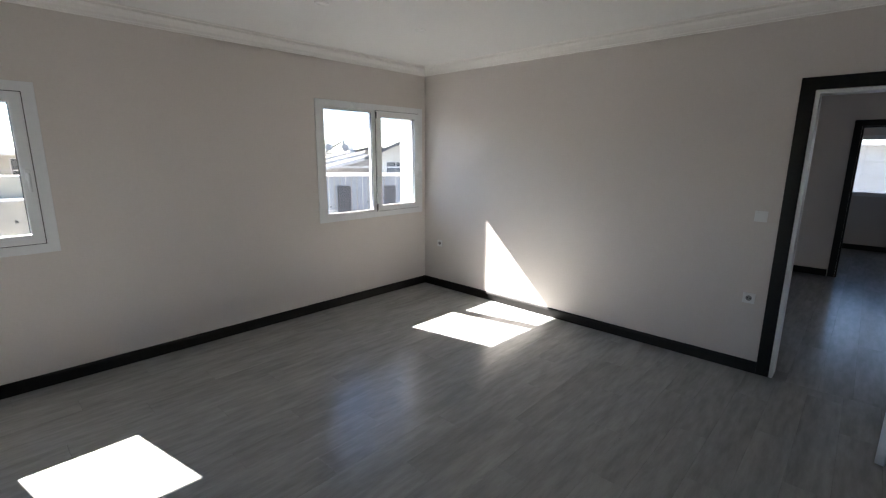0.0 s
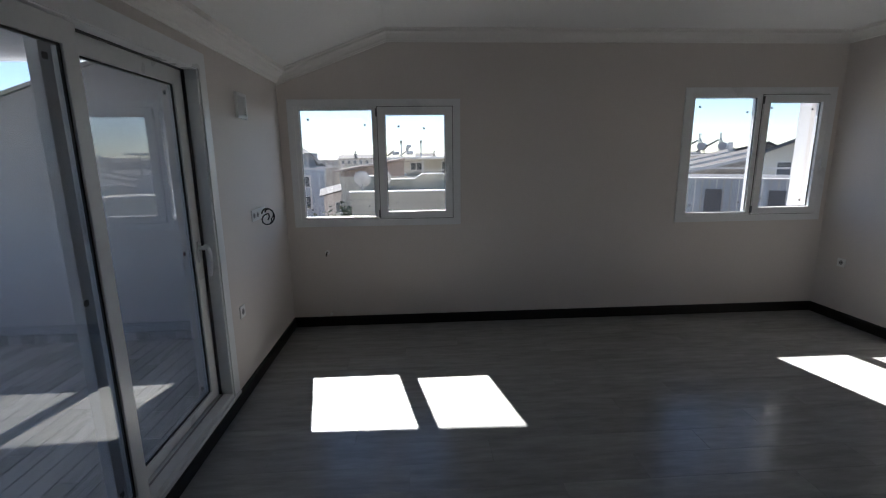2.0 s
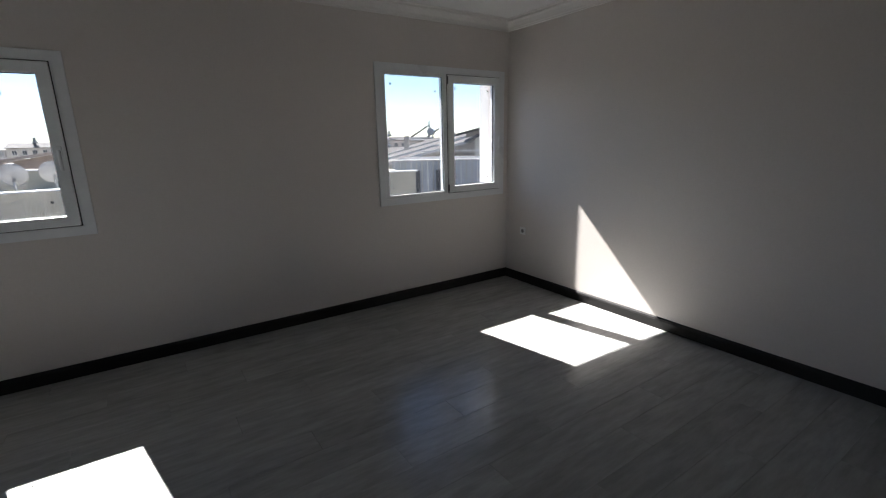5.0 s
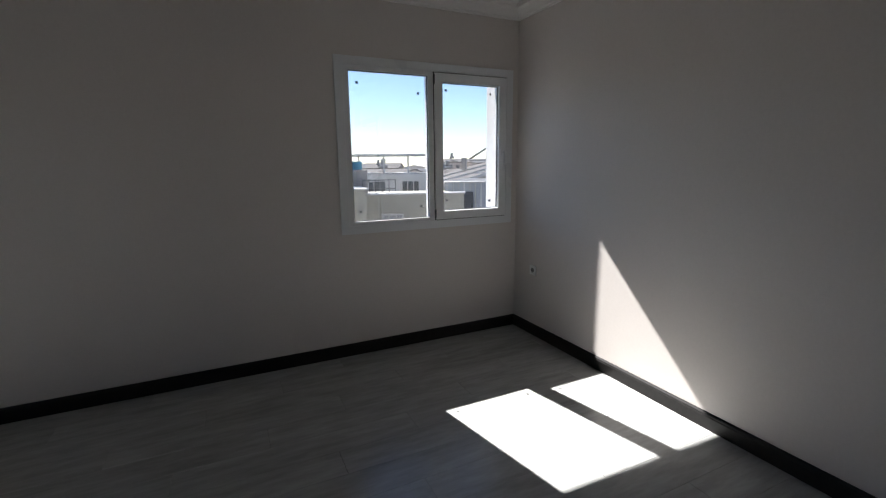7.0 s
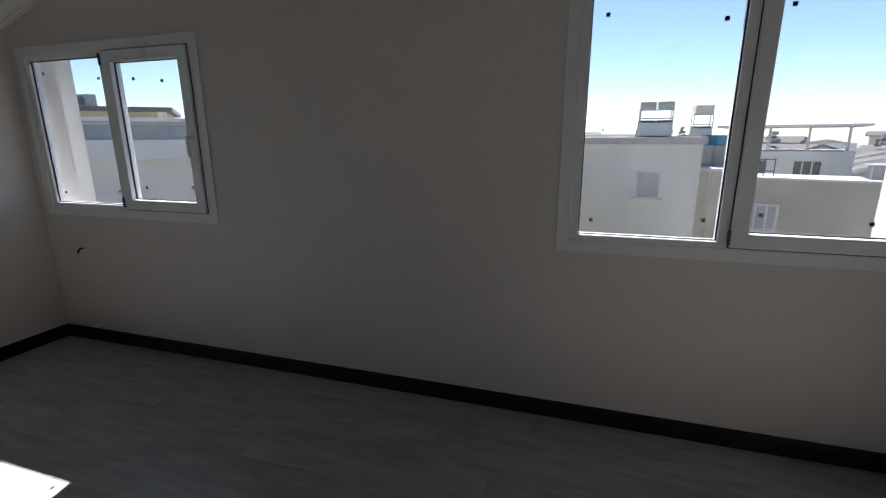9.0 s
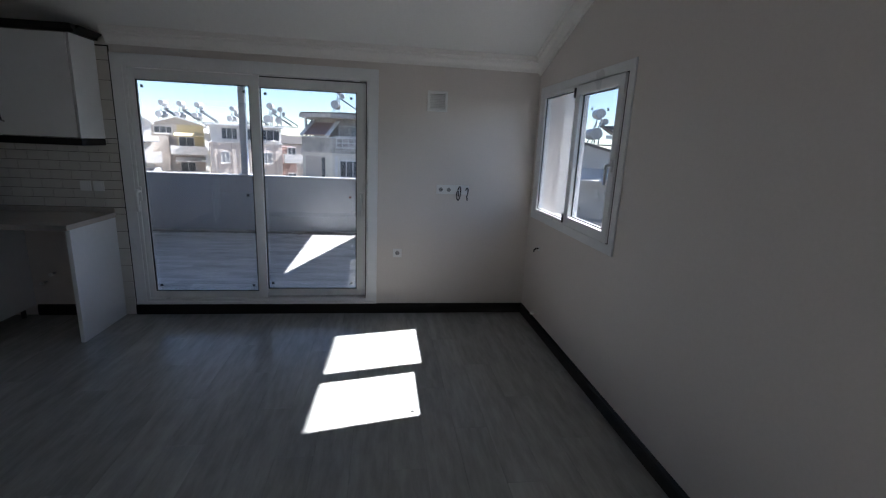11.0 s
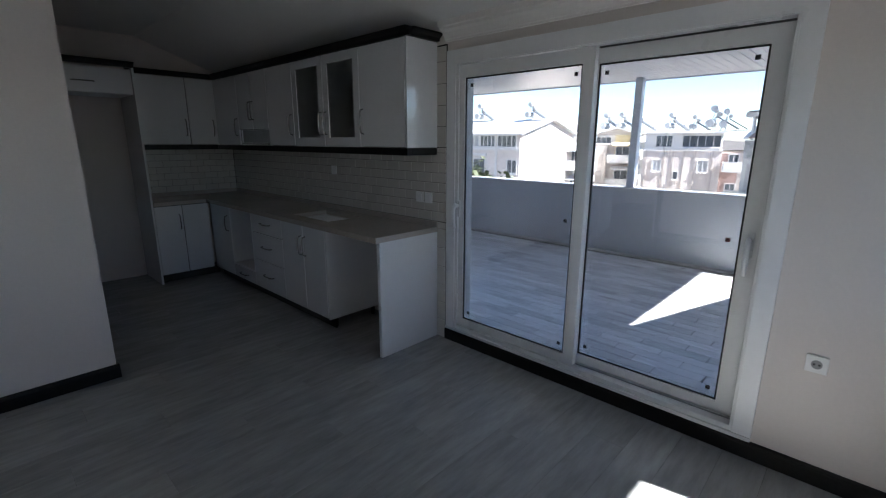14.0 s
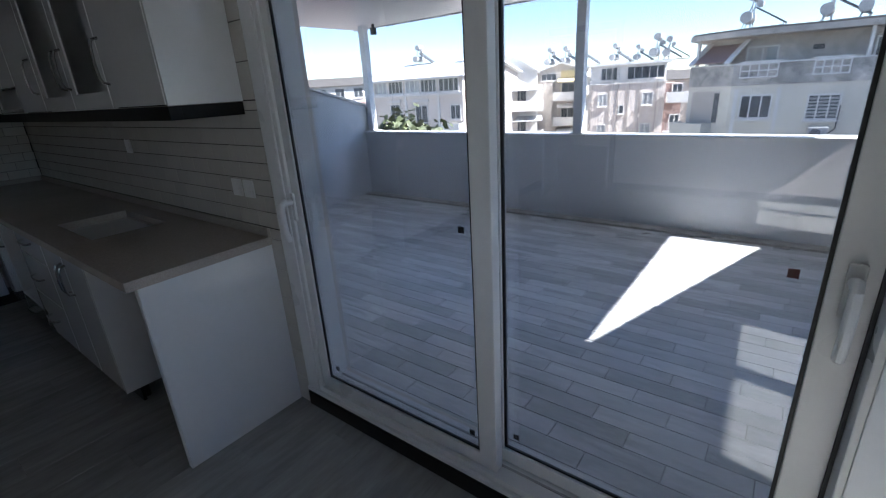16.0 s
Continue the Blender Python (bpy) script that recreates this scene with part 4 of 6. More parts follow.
class House:
    """A building with a facade from p (left, as seen from the flat) to q (right); local axes: u along, v inwards, z up."""

    def __init__(self, label, p, q, depth, top, wall, name="apartment_building", grow=1.0):
        self.p, self.q = Vector((*p, 0)), Vector((*q, 0))
        self.eu = (self.q - self.p).normalized()
        self.width = (self.q - self.p).length
        ev = Vector((-self.eu.y, self.eu.x, 0))
        self.m = Matrix(((self.eu.x, ev.x, 0, self.p.x), (self.eu.y, ev.y, 0, self.p.y), (0, 0, 1, 0), (0, 0, 0, 1)))
        eye = Matrix.Translation((1.17, -4.2, 1.6))     # larger and farther, seen from the room in the same direction
        self.m = eye @ Matrix.Diagonal((grow, grow, grow, 1)) @ eye.inverted() @ self.m
        mid = self.m @ Vector((self.width / 2, depth / 2, BASE_Z))
        self.ob = thing(name, mid, label, "building")
        self.depth, self.top, self.wall, self.unit = depth, top, wall, 1.0 / grow
        self.add("wall", solid(0, self.width, 0, depth, BASE_Z, top), wall)

    def add(self, name, bm, mat, parent=None, label=""):
        bmesh.ops.transform(bm, matrix=self.m, verts=bm.verts)
        return part(name, bm, mat, parent or self.ob, label)

    def window(self, u, z, w, h, panes=2, mat=None, v=0.0):
        f = bmesh.new()
        k1 = self.unit
        t = 0.07 * k1
        for s in ((u, u + w, z, z + t), (u, u + w, z + h - t, z + h), (u, u + t, z + t, z + h - t), (u + w - t, u + w, z + t, z + h - t)):
            box(f, s[0], s[1], v - 0.06 * k1, v + 0.02, s[2], s[3])
        for k in range(1, panes):
            c = u + w * k / panes
            box(f, c - 0.03 * k1, c + 0.03 * k1, v - 0.05 * k1, v + 0.02, z + t, z + h - t)
        box(f, u - 0.08 * k1, u + w + 0.08 * k1, v - 0.14 * k1, v + 0.02, z - 0.07 * k1, z)
        win = self.add("window", f, WHITE_R)
        self.add("pane", solid(u + t, u + w - t, v - 0.02 * k1, v + 0.01, z + t, z + h - t), mat or FAR_PANE, win)
        return win

    def balcony(self, u0, u1, z, deep, rail, mat=None, bars=False):
        b = self.add("balcony", solid(u0, u1, -deep, 0, z - 0.16, z), mat or self.wall)
        if bars:
            f = bmesh.new()
            box(f, u0, u1, -deep, -deep + 0.05, z + rail - 0.05, z + rail)
            n = max(2, int((u1 - u0) / 0.14))
            for k in range(n + 1):
                c = u0 + (u1 - u0 - 0.03) * k / n
                box(f, c, c + 0.03, -deep + 0.01, -deep + 0.04, z, z + rail - 0.05)
            self.add("railing", f, WHITE_R, b)
        else:
            f = solid(u0, u1, -deep, -deep + 0.12, z, z + rail)
            box(f, u0, u0 + 0.12, -deep + 0.12, 0, z, z + rail)
            box(f, u1 - 0.12, u1, -deep + 0.12, 0, z, z + rail)
            self.add("parapet", f, mat or self.wall, b)
        return b

    def slab(self, over=0.35, thick=0.18, mat=None, z=None):
        z = self.top if z is None else z
        self.add("roof", solid(-over, self.width + over, -over, self.depth + over, z + 0.002, z + thick, 0.02), mat or COPING)

    def gable(self, peak, over=0.4, mat=None, at=0.5, across=False):
        """A pitched roof; the ridge runs inwards (gable to the street) or along the facade."""
        w, d, z = self.width, self.depth, self.top
        for lift, m, o, nm in ((0.0, self.wall, 0.0, "gable"), (0.12, mat or ROOF_TILE, over, "roof")):
            if not across:
                slope = (peak - z) / (w * at)
                pts = [(-o, -o, z + lift - o * slope), (w * at, -o, peak + lift), (w + o, -o, z + lift - o * slope)]
                low = [(x, y, h - (0.12 if o else (h - z) if h > z else 0.01)) for x, y, h in pts]
                outline = pts + low[::-1] if o else [pts[0], pts[1], pts[2]]
                self.add(nm, prism(bmesh.new(), outline, (0, d + 2 * o, 0)), m)
            else:
                slope = (peak - z) / (d / 2)
                pts = [(-o, -o, z + lift - o * slope), (-o, d / 2, peak + lift), (-o, d + o, z + lift - o * slope)]
                outline = pts + [(x, y, h - 0.12) for x, y, h in pts][::-1] if o else pts
                self.add(nm, prism(bmesh.new(), outline, (w + 2 * o, 0, 0)), m)


def heater(x, y, z, yaw, size=1.0, tanks=2, label="rooftop solar water heater with white tanks and a dark collector"):
    h = thing("solar_heater", (x, y, z), label, "solar heater", "rooftop solar heaters")
    m = Matrix.Translation((x, y, z)) @ Matrix.Rotation(radians(yaw), 4, "Z") @ Matrix.Diagonal((size, size, size, 1))

    def put(name, bm, mat):
        bmesh.ops.transform(bm, matrix=m, verts=bm.verts)
        part(name, bm, mat, h)

    t = bmesh.new()
    for a, b in (((-0.5, 0.15, 0), (-0.5, 0.15, 1.95)), ((0.5, 0.15, 0), (0.5, 0.15, 1.95)), ((-0.5, -0.35, 0), (-0.5, 0.15, 1.5)), ((0.5, -0.35, 0), (0.5, 0.15, 1.5)),
                 ((-0.5, 0.15, 1.0), (0.5, 0.15, 1.0)), ((-0.5, 0.15, 1.65), (0.5, 0.15, 1.65)), ((-0.5, 0.15, 0.05), (-0.6, 2.05, 0.05)), ((0.5, 0.15, 0.05), (0.6, 2.05, 0.05)), ((-0.6, 2.0, 0), (-0.6, 2.0, 0.2)), ((0.6, 2.0, 0), (0.6, 2.0, 0.2))):
        rod(t, a, b, 0.035, seg=6)
    put("stand", t, STEEL_GREY)
    put("collector", prism(bmesh.new(), [(-0.42, 2.05, 0.16), (0.42, 2.05, 0.16), (0.42, 0.3, 1.25), (-0.42, 0.3, 1.25)], (0, 0.05, 0.09)), SOLAR)
    put("lower_tank", rod(bmesh.new(), (-0.8, -0.1, 0.72), (0.8, -0.1, 0.72), 0.36, seg=18), TANK)
    if tanks > 1:
        put("upper_tank", rod(bmesh.new(), (-0.5, 0.1, 1.98), (0.5, 0.1, 1.98), 0.30, seg=18), TANK)
        put("float_tank", rod(bmesh.new(), (-0.3, 0.5, 1.5), (0.3, 0.5, 1.5), 0.2, seg=14), TANK)
    return h


def tree(x, y, base, height, spread, seed):
    r = random.Random(seed)
    t = thing("tree", (x, y, base), "leafy green street tree", "tree")
    bm = bmesh.new()
    fork = base + height * 0.5
    tube(bm, [(x, y, base), (x + 0.05, y, base + height * 0.25), (x - 0.05, y + 0.05, fork)], 0.14, 8)
    limbs = []
    for k in range(7):
        a = k * 2.4
        tip = Vector((x + math.cos(a) * spread * r.uniform(0.4, 0.8), y + math.sin(a) * spread * r.uniform(0.4, 0.8), base + height * r.uniform(0.80, 0.95)))
        tube(bm, [(x - 0.05, y + 0.05, fork - 0.1), ((x + tip.x) / 2, (y + tip.y) / 2, (fork + tip.z) / 2 + 0.1), tip], 0.05, 6)
        limbs.append(tip)
    part("trunk", bm, BARK, t)
    bm = bmesh.new()
    for k in range(2600):
        c = r.choice(limbs) + Vector((r.gauss(0, 0.3), r.gauss(0, 0.3), r.gauss(0, 0.22))) * spread
        q = Euler((r.uniform(-1, 1), r.uniform(-1, 1), r.uniform(0, 6.3))).to_quaternion()
        s = r.uniform(0.07, 0.15)
        vs = [bm.verts.new(c + q @ Vector(p) * s) for p in ((-0.5, -1, 0), (0.5, -1, 0.1), (0.6, 0.4, 0), (0, 1.2, -0.15), (-0.6, 0.4, 0.1))]
        bm.faces.new(vs)
    part("crown", bm, LEAF, t)
    return t


# across the terrace: weathered building with a rounded front
FRONT = [Vector(p) for p in ((-26.09, -6.39), (-24.94, -4.43), (-25.0, -2.66), (-25.4, -0.25), (-26.1, 3.4), (-27.1, 8.5))]


class RoundedBlock(House):
    """A block whose front follows a bent line; on(i) turns to the i-th stretch of it."""

    def __init__(self, label, front, back):
        self.front, self.back, self.unit, self.wall = front, back, 1.0, STAINED_R
        self.ob = thing("apartment_building", (sum(p.x for p in front) / len(front) - 4, front[2].y, BASE_Z), label, "building")
        self.m = Matrix.Identity(4)

    def on(self, i):
        p, q = self.front[i], self.front[i + 1]
        eu = (q - p).normalized()
        self.m = Matrix(((eu.x, -eu.y, 0, p.x), (eu.y, eu.x, 0, p.y), (0, 0, 1, 0), (0, 0, 0, 1)))
        self.width = (q - p).length
        return self

    def layer(self, name, out, z0, z1, mat, deep=None):
        """A storey-like layer, its front standing out by `out`; a thin band where deep is given."""
        def line(d):
            pts = []
            for k, p in enumerate(self.front):
                n = Vector((0, 0))
                for j in (k - 1, k):
                    if 0 <= j < len(self.front) - 1:
                        e = (self.front[j + 1] - self.front[j]).normalized()
                        n += Vector((e.y, -e.x))
                pts.append(p + n.normalized() * d)
            return pts
        rear = line(out - deep)[::-1] if deep else [Vector(p) for p in self.back]
        self.m = Matrix.Identity(4)
        return self.add(name, prism(bmesh.new(), [(p.x, p.y, z0) for p in line(out) + rear], (0, 0, z1 - z0)), mat)


g = RoundedBlock("weathered beige apartment building with a rounded stained front", FRONT, ((-40.0, 10.0), (-40.0, -6.4)))
g.layer("wall", 0.0, BASE_Z, 0.76, CREAM_R)
g.layer("top_floor", -1.15, 0.762, 2.86, GREY_R)
g.layer("balcony", 0.06, 0.764, 0.90, STAINED_R)
g.layer("parapet", 0.06, 0.902, 1.68, STAINED_R, 0.16)
g.layer("parapet_cap", 0.10, 1.682, 1.73, COPING, 0.24)
g.layer("roof", 0.25, 2.862, 3.10, GREY_R)
g.layer("roof_tiles", 0.12, 3.102, 3.18, ROOF_TILE)
g.layer("storey_line", 0.03, -2.0, -1.88, WHITE_R, 0.10)
for i, u0, u1 in ((1, 0.25, 1.7), (2, 1.15, 2.4), (3, 0.85, 2.2), (4, 0.6, 2.2)):
    g.on(i)
    f = bmesh.new()
    for z in (1.08, 1.36, 1.64):
        box(f, u0, u1, -0.14, -0.07, z, z + 0.06)
    for k in range(5):
        c = u0 + (u1 - u0 - 0.05) * k / 4
        box(f, c, c + 0.05, -0.13, -0.075, 1.08, 1.64)
    box(f, u0 - 0.05, u1 + 0.05, -0.15, -0.065, 1.735, 1.80)
    g.add("grille", f, WHITE_R)
g.on(1).window(0.35, 0.95, 1.25, 1.5, 2, CURTAIN, 1.15)
g.window(0.42, -0.72, 1.25, 1.08, 3, FAR_PANE)
g.add("surround", solid(0.16, 0.32, -0.05, 0.02, -2.0, 0.6), WHITE_R)
g.on(2)
g.add("surround", solid(0.02, 0.16, -0.05, 0.02, -2.0, 0.6), WHITE_R)
g.window(1.15, -0.82, 1.2, 1.12, 3, CURTAIN)
f = bmesh.new()
for k in range(7):
    box(f, 1.23, 2.27, -0.045, -0.024, -0.72 + k * 0.145, -0.66 + k * 0.145)
g.add("blind", f, FAR_PANE)
g.add("vent", solid(1.2, 1.6, 1.10, 1.16, 2.14, 2.34), ROOF_GREY)
for i, u in ((3, 0.4), (3, 2.6), (0, 0.2)):
    g.on(i).add("post", solid(u, u + 0.12, 0.0, 0.12, 1.70, 2.862), WHITE_R)
g.on(3).window(0.9, 1.0, 1.3, 1.5, 2, FAR_PANE, 1.15)
g.window(1.6, -0.85, 1.0, 1.12, 2, FAR_PANE)
g.on(4).window(1.2, -0.9, 1.3, 1.1, 2, FAR_PANE)
g.on(0)
g.add("loggia", solid(0.25, 1.75, -0.02, 0.05, -0.95, 0.52), TAUPE_R)
g.add("loggia_door", solid(1.5, 1.74, -0.05, -0.021, -0.9, 0.45, 0.01), FAR_PANE)
g.balcony(-0.35, 1.5, -1.55, 0.7, 0.62, CREAM_R)
g.add("awning", prism(bmesh.new(), [(0.35, -0.25, 1.80), (1.95, -0.25, 1.80), (1.95, 0.85, 2.55), (0.35, 0.85, 2.55)], (0, 0, 0.06)), RED_R)
for u0, u1 in ((0.05, 0.34), (1.96, 2.22)):
    g.add("awning_side", prism(bmesh.new(), [(u0, -0.3, 1.74), (u1, -0.3, 1.74), (u1, 0.9, 2.66), (u0, 0.9, 2.66)], (0, 0, 0.10)), WHITE_R)
g.on(2)
f = solid(1.35, 2.05, -0.42, -0.06, -1.58, -1.08, 0.03)
ac = g.add("air_conditioner", f, TANK)
f = bmesh.new()
rod(f, (1.6, -0.43, -1.33), (1.6, -0.415, -1.33), 0.19, seg=16)
g.add("fan", f, ROOF_GREY, ac)
f = bmesh.new()
rod(f, (2.05, -0.05, -1.45), (2.33, -0.05, -1.2), 0.025, seg=6)
rod(f, (2.33, -0.05, -1.2), (2.36, -0.05, -0.2), 0.025, seg=6)
g.add("pipe", f, ROOF_GREY)
for x, y, k in ((-25.9, -4.2, 0.68), (-26.3, -1.35, 0.68), (-26.4, -0.1, 0.68), (-26.9, 1.3, 0.68)):
    heater(x, y, 3.185, -4, k)

# pink building with glazed top floor
b = House("pale peach apartment building with a white glazed top floor", (-44.0, -18.1), (-46.3, -11.8), 9, 0.88, PEACH_R)
b.add("top_floor", solid(0.1, b.width - 0.05, 0.1, 8.5, 0.883, 2.42), WHITE_R)
b.slab(0.3, 0.18, COPING, 2.42)
b.add("ledge", solid(-0.12, b.width + 0.12, -0.1, 9, 0.80, 0.882), WHITE_R)
for u, w, n in ((1.0, 1.5, 3), (3.3, 3.25, 5)):
    b.window(u, 1.12, w, 1.15, n, FAR_PANE, 0.1)
for z in (-1.2, -4.0, -6.7):
    b.window(0.85, z, 0.85, 1.15, 2, CURTAIN)
    b.window(4.75, z, 0.95, 1.15, 2, CURTAIN)
    b.window(2.75, z - 0.75, 0.5, 0.85, 1)
for u in (0.25, 1.85, 2.6, 3.55, 4.5, 5.95):
    b.add("pilaster", solid(u, u + 0.09, -0.05, 0, BASE_Z, 0.79), TAUPE_R)
b.add("stair_wing", solid(b.width + 0.02, b.width + 1.5, 0.5, 6, BASE_Z, 0.60), RED_R)
for z in (0.0, -2.7, -5.4):
    b.balcony(b.width + 0.1, b.width + 1.9, z - 0.9, 0.9, 0.75, WHITE_R, z < 0)
    b.window(b.width + 0.6, z - 0.75, 0.9, 1.3, 2, FAR_PANE, 0.5)
for k, (x, y, c) in enumerate(((-46.6, -16.6, 0.8), (-47.6, -14.8, 0.7), (-47.5, -13.2, 1.05), (-47.5, -12.2, 0.9))):
    heater(x, y, 2.605, -10 + 6 * k, c)

# yellow building
b = House("taupe and yellow apartment building with white balconies", (-48.4, -25.6), (-50.3, -20.9), 8, 2.35, TAUPE_R)
b.gable(3.15, 0.4, COPING)
b.add("upper_wall", solid(2.5, b.width + 0.02, -0.08, 0, -0.1, 2.4), YELLOW_R)
b.add("attic_wall", solid(0.0, 2.5, -0.05, 0, 1.25, 2.35), GREY_R)
b.add("side_bay", solid(0, 1.7, -0.5, 0, BASE_Z, 1.2), TAUPE_R)
for z in (-0.55, -3.2, -5.9):
    b.balcony(1.8, b.width + 0.2, z, 1.3, 0.75, WHITE_R)
    b.window(2.6, z + 0.1, 1.5, 1.6, 2, FAR_PANE, -0.08 if z > -1 else 0)
    b.add("awning", prism(bmesh.new(), [(2.2, -1.2, z + 1.75), (b.width, -1.2, z + 1.75), (b.width, -0.09, z + 2.1), (2.2, -0.09, z + 2.1)], (0, 0, 0.06)), YELLOW_R if z > -1 else WHITE_R)
b.window(0.4, 1.4, 1.7, 0.8, 3, FAR_PANE, -0.05)
for k in range(3):
    heater(-50.5 - k * 0.3, -25.0 + k * 1.7, 2.75, -5, 0.95)

# white gabled block standing in for the long pale building's sunlit cream north side
b = House("white gabled block with balconies for the pale building's sunlit side", (-37.6, -25.6), (-39.6, -21.4), 10, 2.4, WHITE_R)
b.gable(4.0, 0.25, COPING, 0.42)
for z in (-0.9, -3.6, -6.3):
    b.balcony(1.4, b.width + 0.6, z, 1.3, 0.75, WHITE_R)
    b.window(1.9, z + 0.1, 1.8, 1.8, 3)
b.window(1.8, 2.0, 0.8, 0.9, 1)
b.window(0.3, 1.5, 0.5, 1.0, 1)
b.add("ledge", solid(-0.1, b.width + 0.3, -0.25, 0, 0.95, 1.1), WHITE_R)
for z in (-0.9, -3.6):
    b.add("awning", prism(bmesh.new(), [(1.4, -1.25, z + 1.6), (b.width + 0.5, -1.25, z + 1.6), (b.width + 0.5, -0.02, z + 2.0), (1.4, -0.02, z + 2.0)], (0, 0, 0.06)), CURTAIN)

# long pale building with a row of attic windows
b = House("pale apartment building with a row of attic windows under the eaves", (-28.8, -32.2), (-29.2, -22.6), 10, 2.25, PEACH_R)
b.gable(3.5, 0.45, COPING, 0.5, True)
for u, w, n in ((0.5, 1.5, 3), (2.15, 1.6, 4), (4.0, 1.5, 3), (5.6, 1.6, 4), (7.4, 1.9, 4)):
    b.window(u, 1.13, w, 1.02, n, FAR_PANE if n == 4 else CURTAIN)
b.add("ledge", solid(-0.1, b.width + 0.1, -0.18, 0, 0.9, 1.06), WHITE_R)
for u in (0.0, 3.85, 7.2):
    b.add("pilaster", solid(u, u + 0.2, -0.08, 0, BASE_Z, 0.89), WHITE_R)
for z in (-1.0, -3.8, -6.6):
    b.window(2.2, z, 1.1, 1.3, 2)
    d = b.window(4.9, z - 0.9, 1.3, 2.1, 2)
    for u, w in ((2.1, 1.3), (4.75, 1.6)):
        b.add("lintel", solid(u, u + w, -0.14, -0.001, z + 1.42, z + 1.62), WHITE_R)
    b.balcony(4.6, 6.5, z - 0.95, 0.5, 0.8, ROOF_GREY, True)
    b.window(8.4, z, 1.0, 1.15, 2)
    b.balcony(8.0, b.width + 0.1, z - 1.0, 0.9, 0.75, WHITE_R)
heater(-33.6, -30.3, 3.45, 5, 0.75)
heater(-33.6, -24.5, 3.45, 0, 0.7)

b = House("distant white and brick house", (-35.6, -49.5), (-41.2, -44.4), 8, 2.3, WHITE_R, "house")
b.gable(3.2, 0.4, ROOF_TILE, 0.5, True)
b.add("brick_base", solid(-0.05, b.width, -0.3, 0, BASE_Z, 0.3), RED_R)
for u in (0.8, 3.0, 5.2):
    b.window(u, 0.8, 1.2, 1.2, 2)

# north side: blue-grey house with a steep grey roof
b = House("blue-grey house with a white edged bay and balconies", (-8.19, 16.43), (-3.03, 17.61), 4, 0.98, BLUE_R, "house", 3.3)
w = b.width
b.m = Matrix.Translation((0, 0, 0.8)) @ b.m
b.add("upper_wall", solid(0.001, w - 0.001, 0.002, 3.99, 0.5, 0.98), BLUE_R)
b.add("attic_floor", solid(1.6, w - 0.25, 0.45, 3.6, 0.982, 1.62), BLUE_R)
b.add("attic_deck", solid(0.0, w + 0.05, -0.10, 0.0, 0.93, 1.00), WHITE_R)
b.add("roof", prism(bmesh.new(), [(1.2, -0.12, 1.62), (w - 0.55, -0.12, 1.62), (w - 1.2, 1.6, 2.05), (1.2, 1.6, 2.05)], (0, 1.6, 0.05)), ROOF_GREY)
b.add("roof_cheek", prism(bmesh.new(), [(w - 0.58, -0.08, 1.62), (w - 0.2, -0.08, 1.2), (w + 0.12, -0.08, 0.985), (w - 0.30, -0.08, 0.985)], (0, 3.4, 0)), ROOF_GREY)
for du in (0.0, 0.12):
    b.add("skylight", prism(bmesh.new(), [(w - 0.56 + du, -0.13, 1.5), (w - 0.50 + du, -0.13, 1.5), (w - 0.16 + du, -0.13, 1.12), (w - 0.22 + du, -0.13, 1.12)], (0, 0.04, 0)), WHITE_R)
for u in (2.75, 3.75, 4.55):
    b.add("post", solid(u, u + 0.05, -0.08, -0.03, 1.0, 1.62), WHITE_R)
b.window(3.0, 1.08, 0.4, 0.42, 2, FAR_PANE, 0.45)
b.window(3.95, 1.02, 0.35, 0.5, 1, FAR_PANE, 0.45)
b.add("attic_wing", solid(0, 2.6, -0.05, 3.0, 0.985, 1.75), BLUE_R)
b.add("wing_roof", prism(bmesh.new(), [(-0.1, -0.15, 1.75), (2.7, -0.15, 1.75), (2.5, 1.5, 2.02), (-0.1, 1.5, 2.02)], (0, 1.5, 0.05)), ROOF_GREY)
bay = b.add("bay", solid(3.62, w - 0.02, -0.30, 0, BASE_Z, 0.86), BLUE_R)
f = bmesh.new()
box(f, 3.55, w + 0.05, -0.34, 0.0, 0.862, 0.93)
box(f, 3.56, 3.62, -0.33, -0.28, -3.0, 0.86)
box(f, w - 0.02, w + 0.04, -0.33, -0.28, -3.0, 0.86)
b.add("bay_edging", f, WHITE_R)
b.add("surround", solid(3.96, 4.66, -0.33, -0.30, -0.95, 0.62), WHITE_R)
b.add("panel", solid(4.02, 4.60, -0.34, -0.331, -0.35, 0.08), BLUE_R)
b.window(4.02, 0.08, 0.58, 0.48, 2, FAR_PANE, -0.335)
b.window(4.02, -0.89, 0.58, 0.54, 2, FAR_PANE, -0.335)
for z in (1.12, 0.18, -0.72, -1.6):
    b.window(2.2, z, 0.3, 0.5, 2, FAR_PANE, -0.05 if z > 1 else 0)
    b.window(0.7, z, 0.6, 0.5, 2, FAR_PANE, -0.05 if z > 1 else 0)
for z in (0.0, -0.85, -1.7):
    b.window(3.0, z + 0.03, 0.4, 0.6, 2)
    b.balcony(2.72, 3.55, z, 0.42, 0.24, WHITE_R if z else BLUE_R)
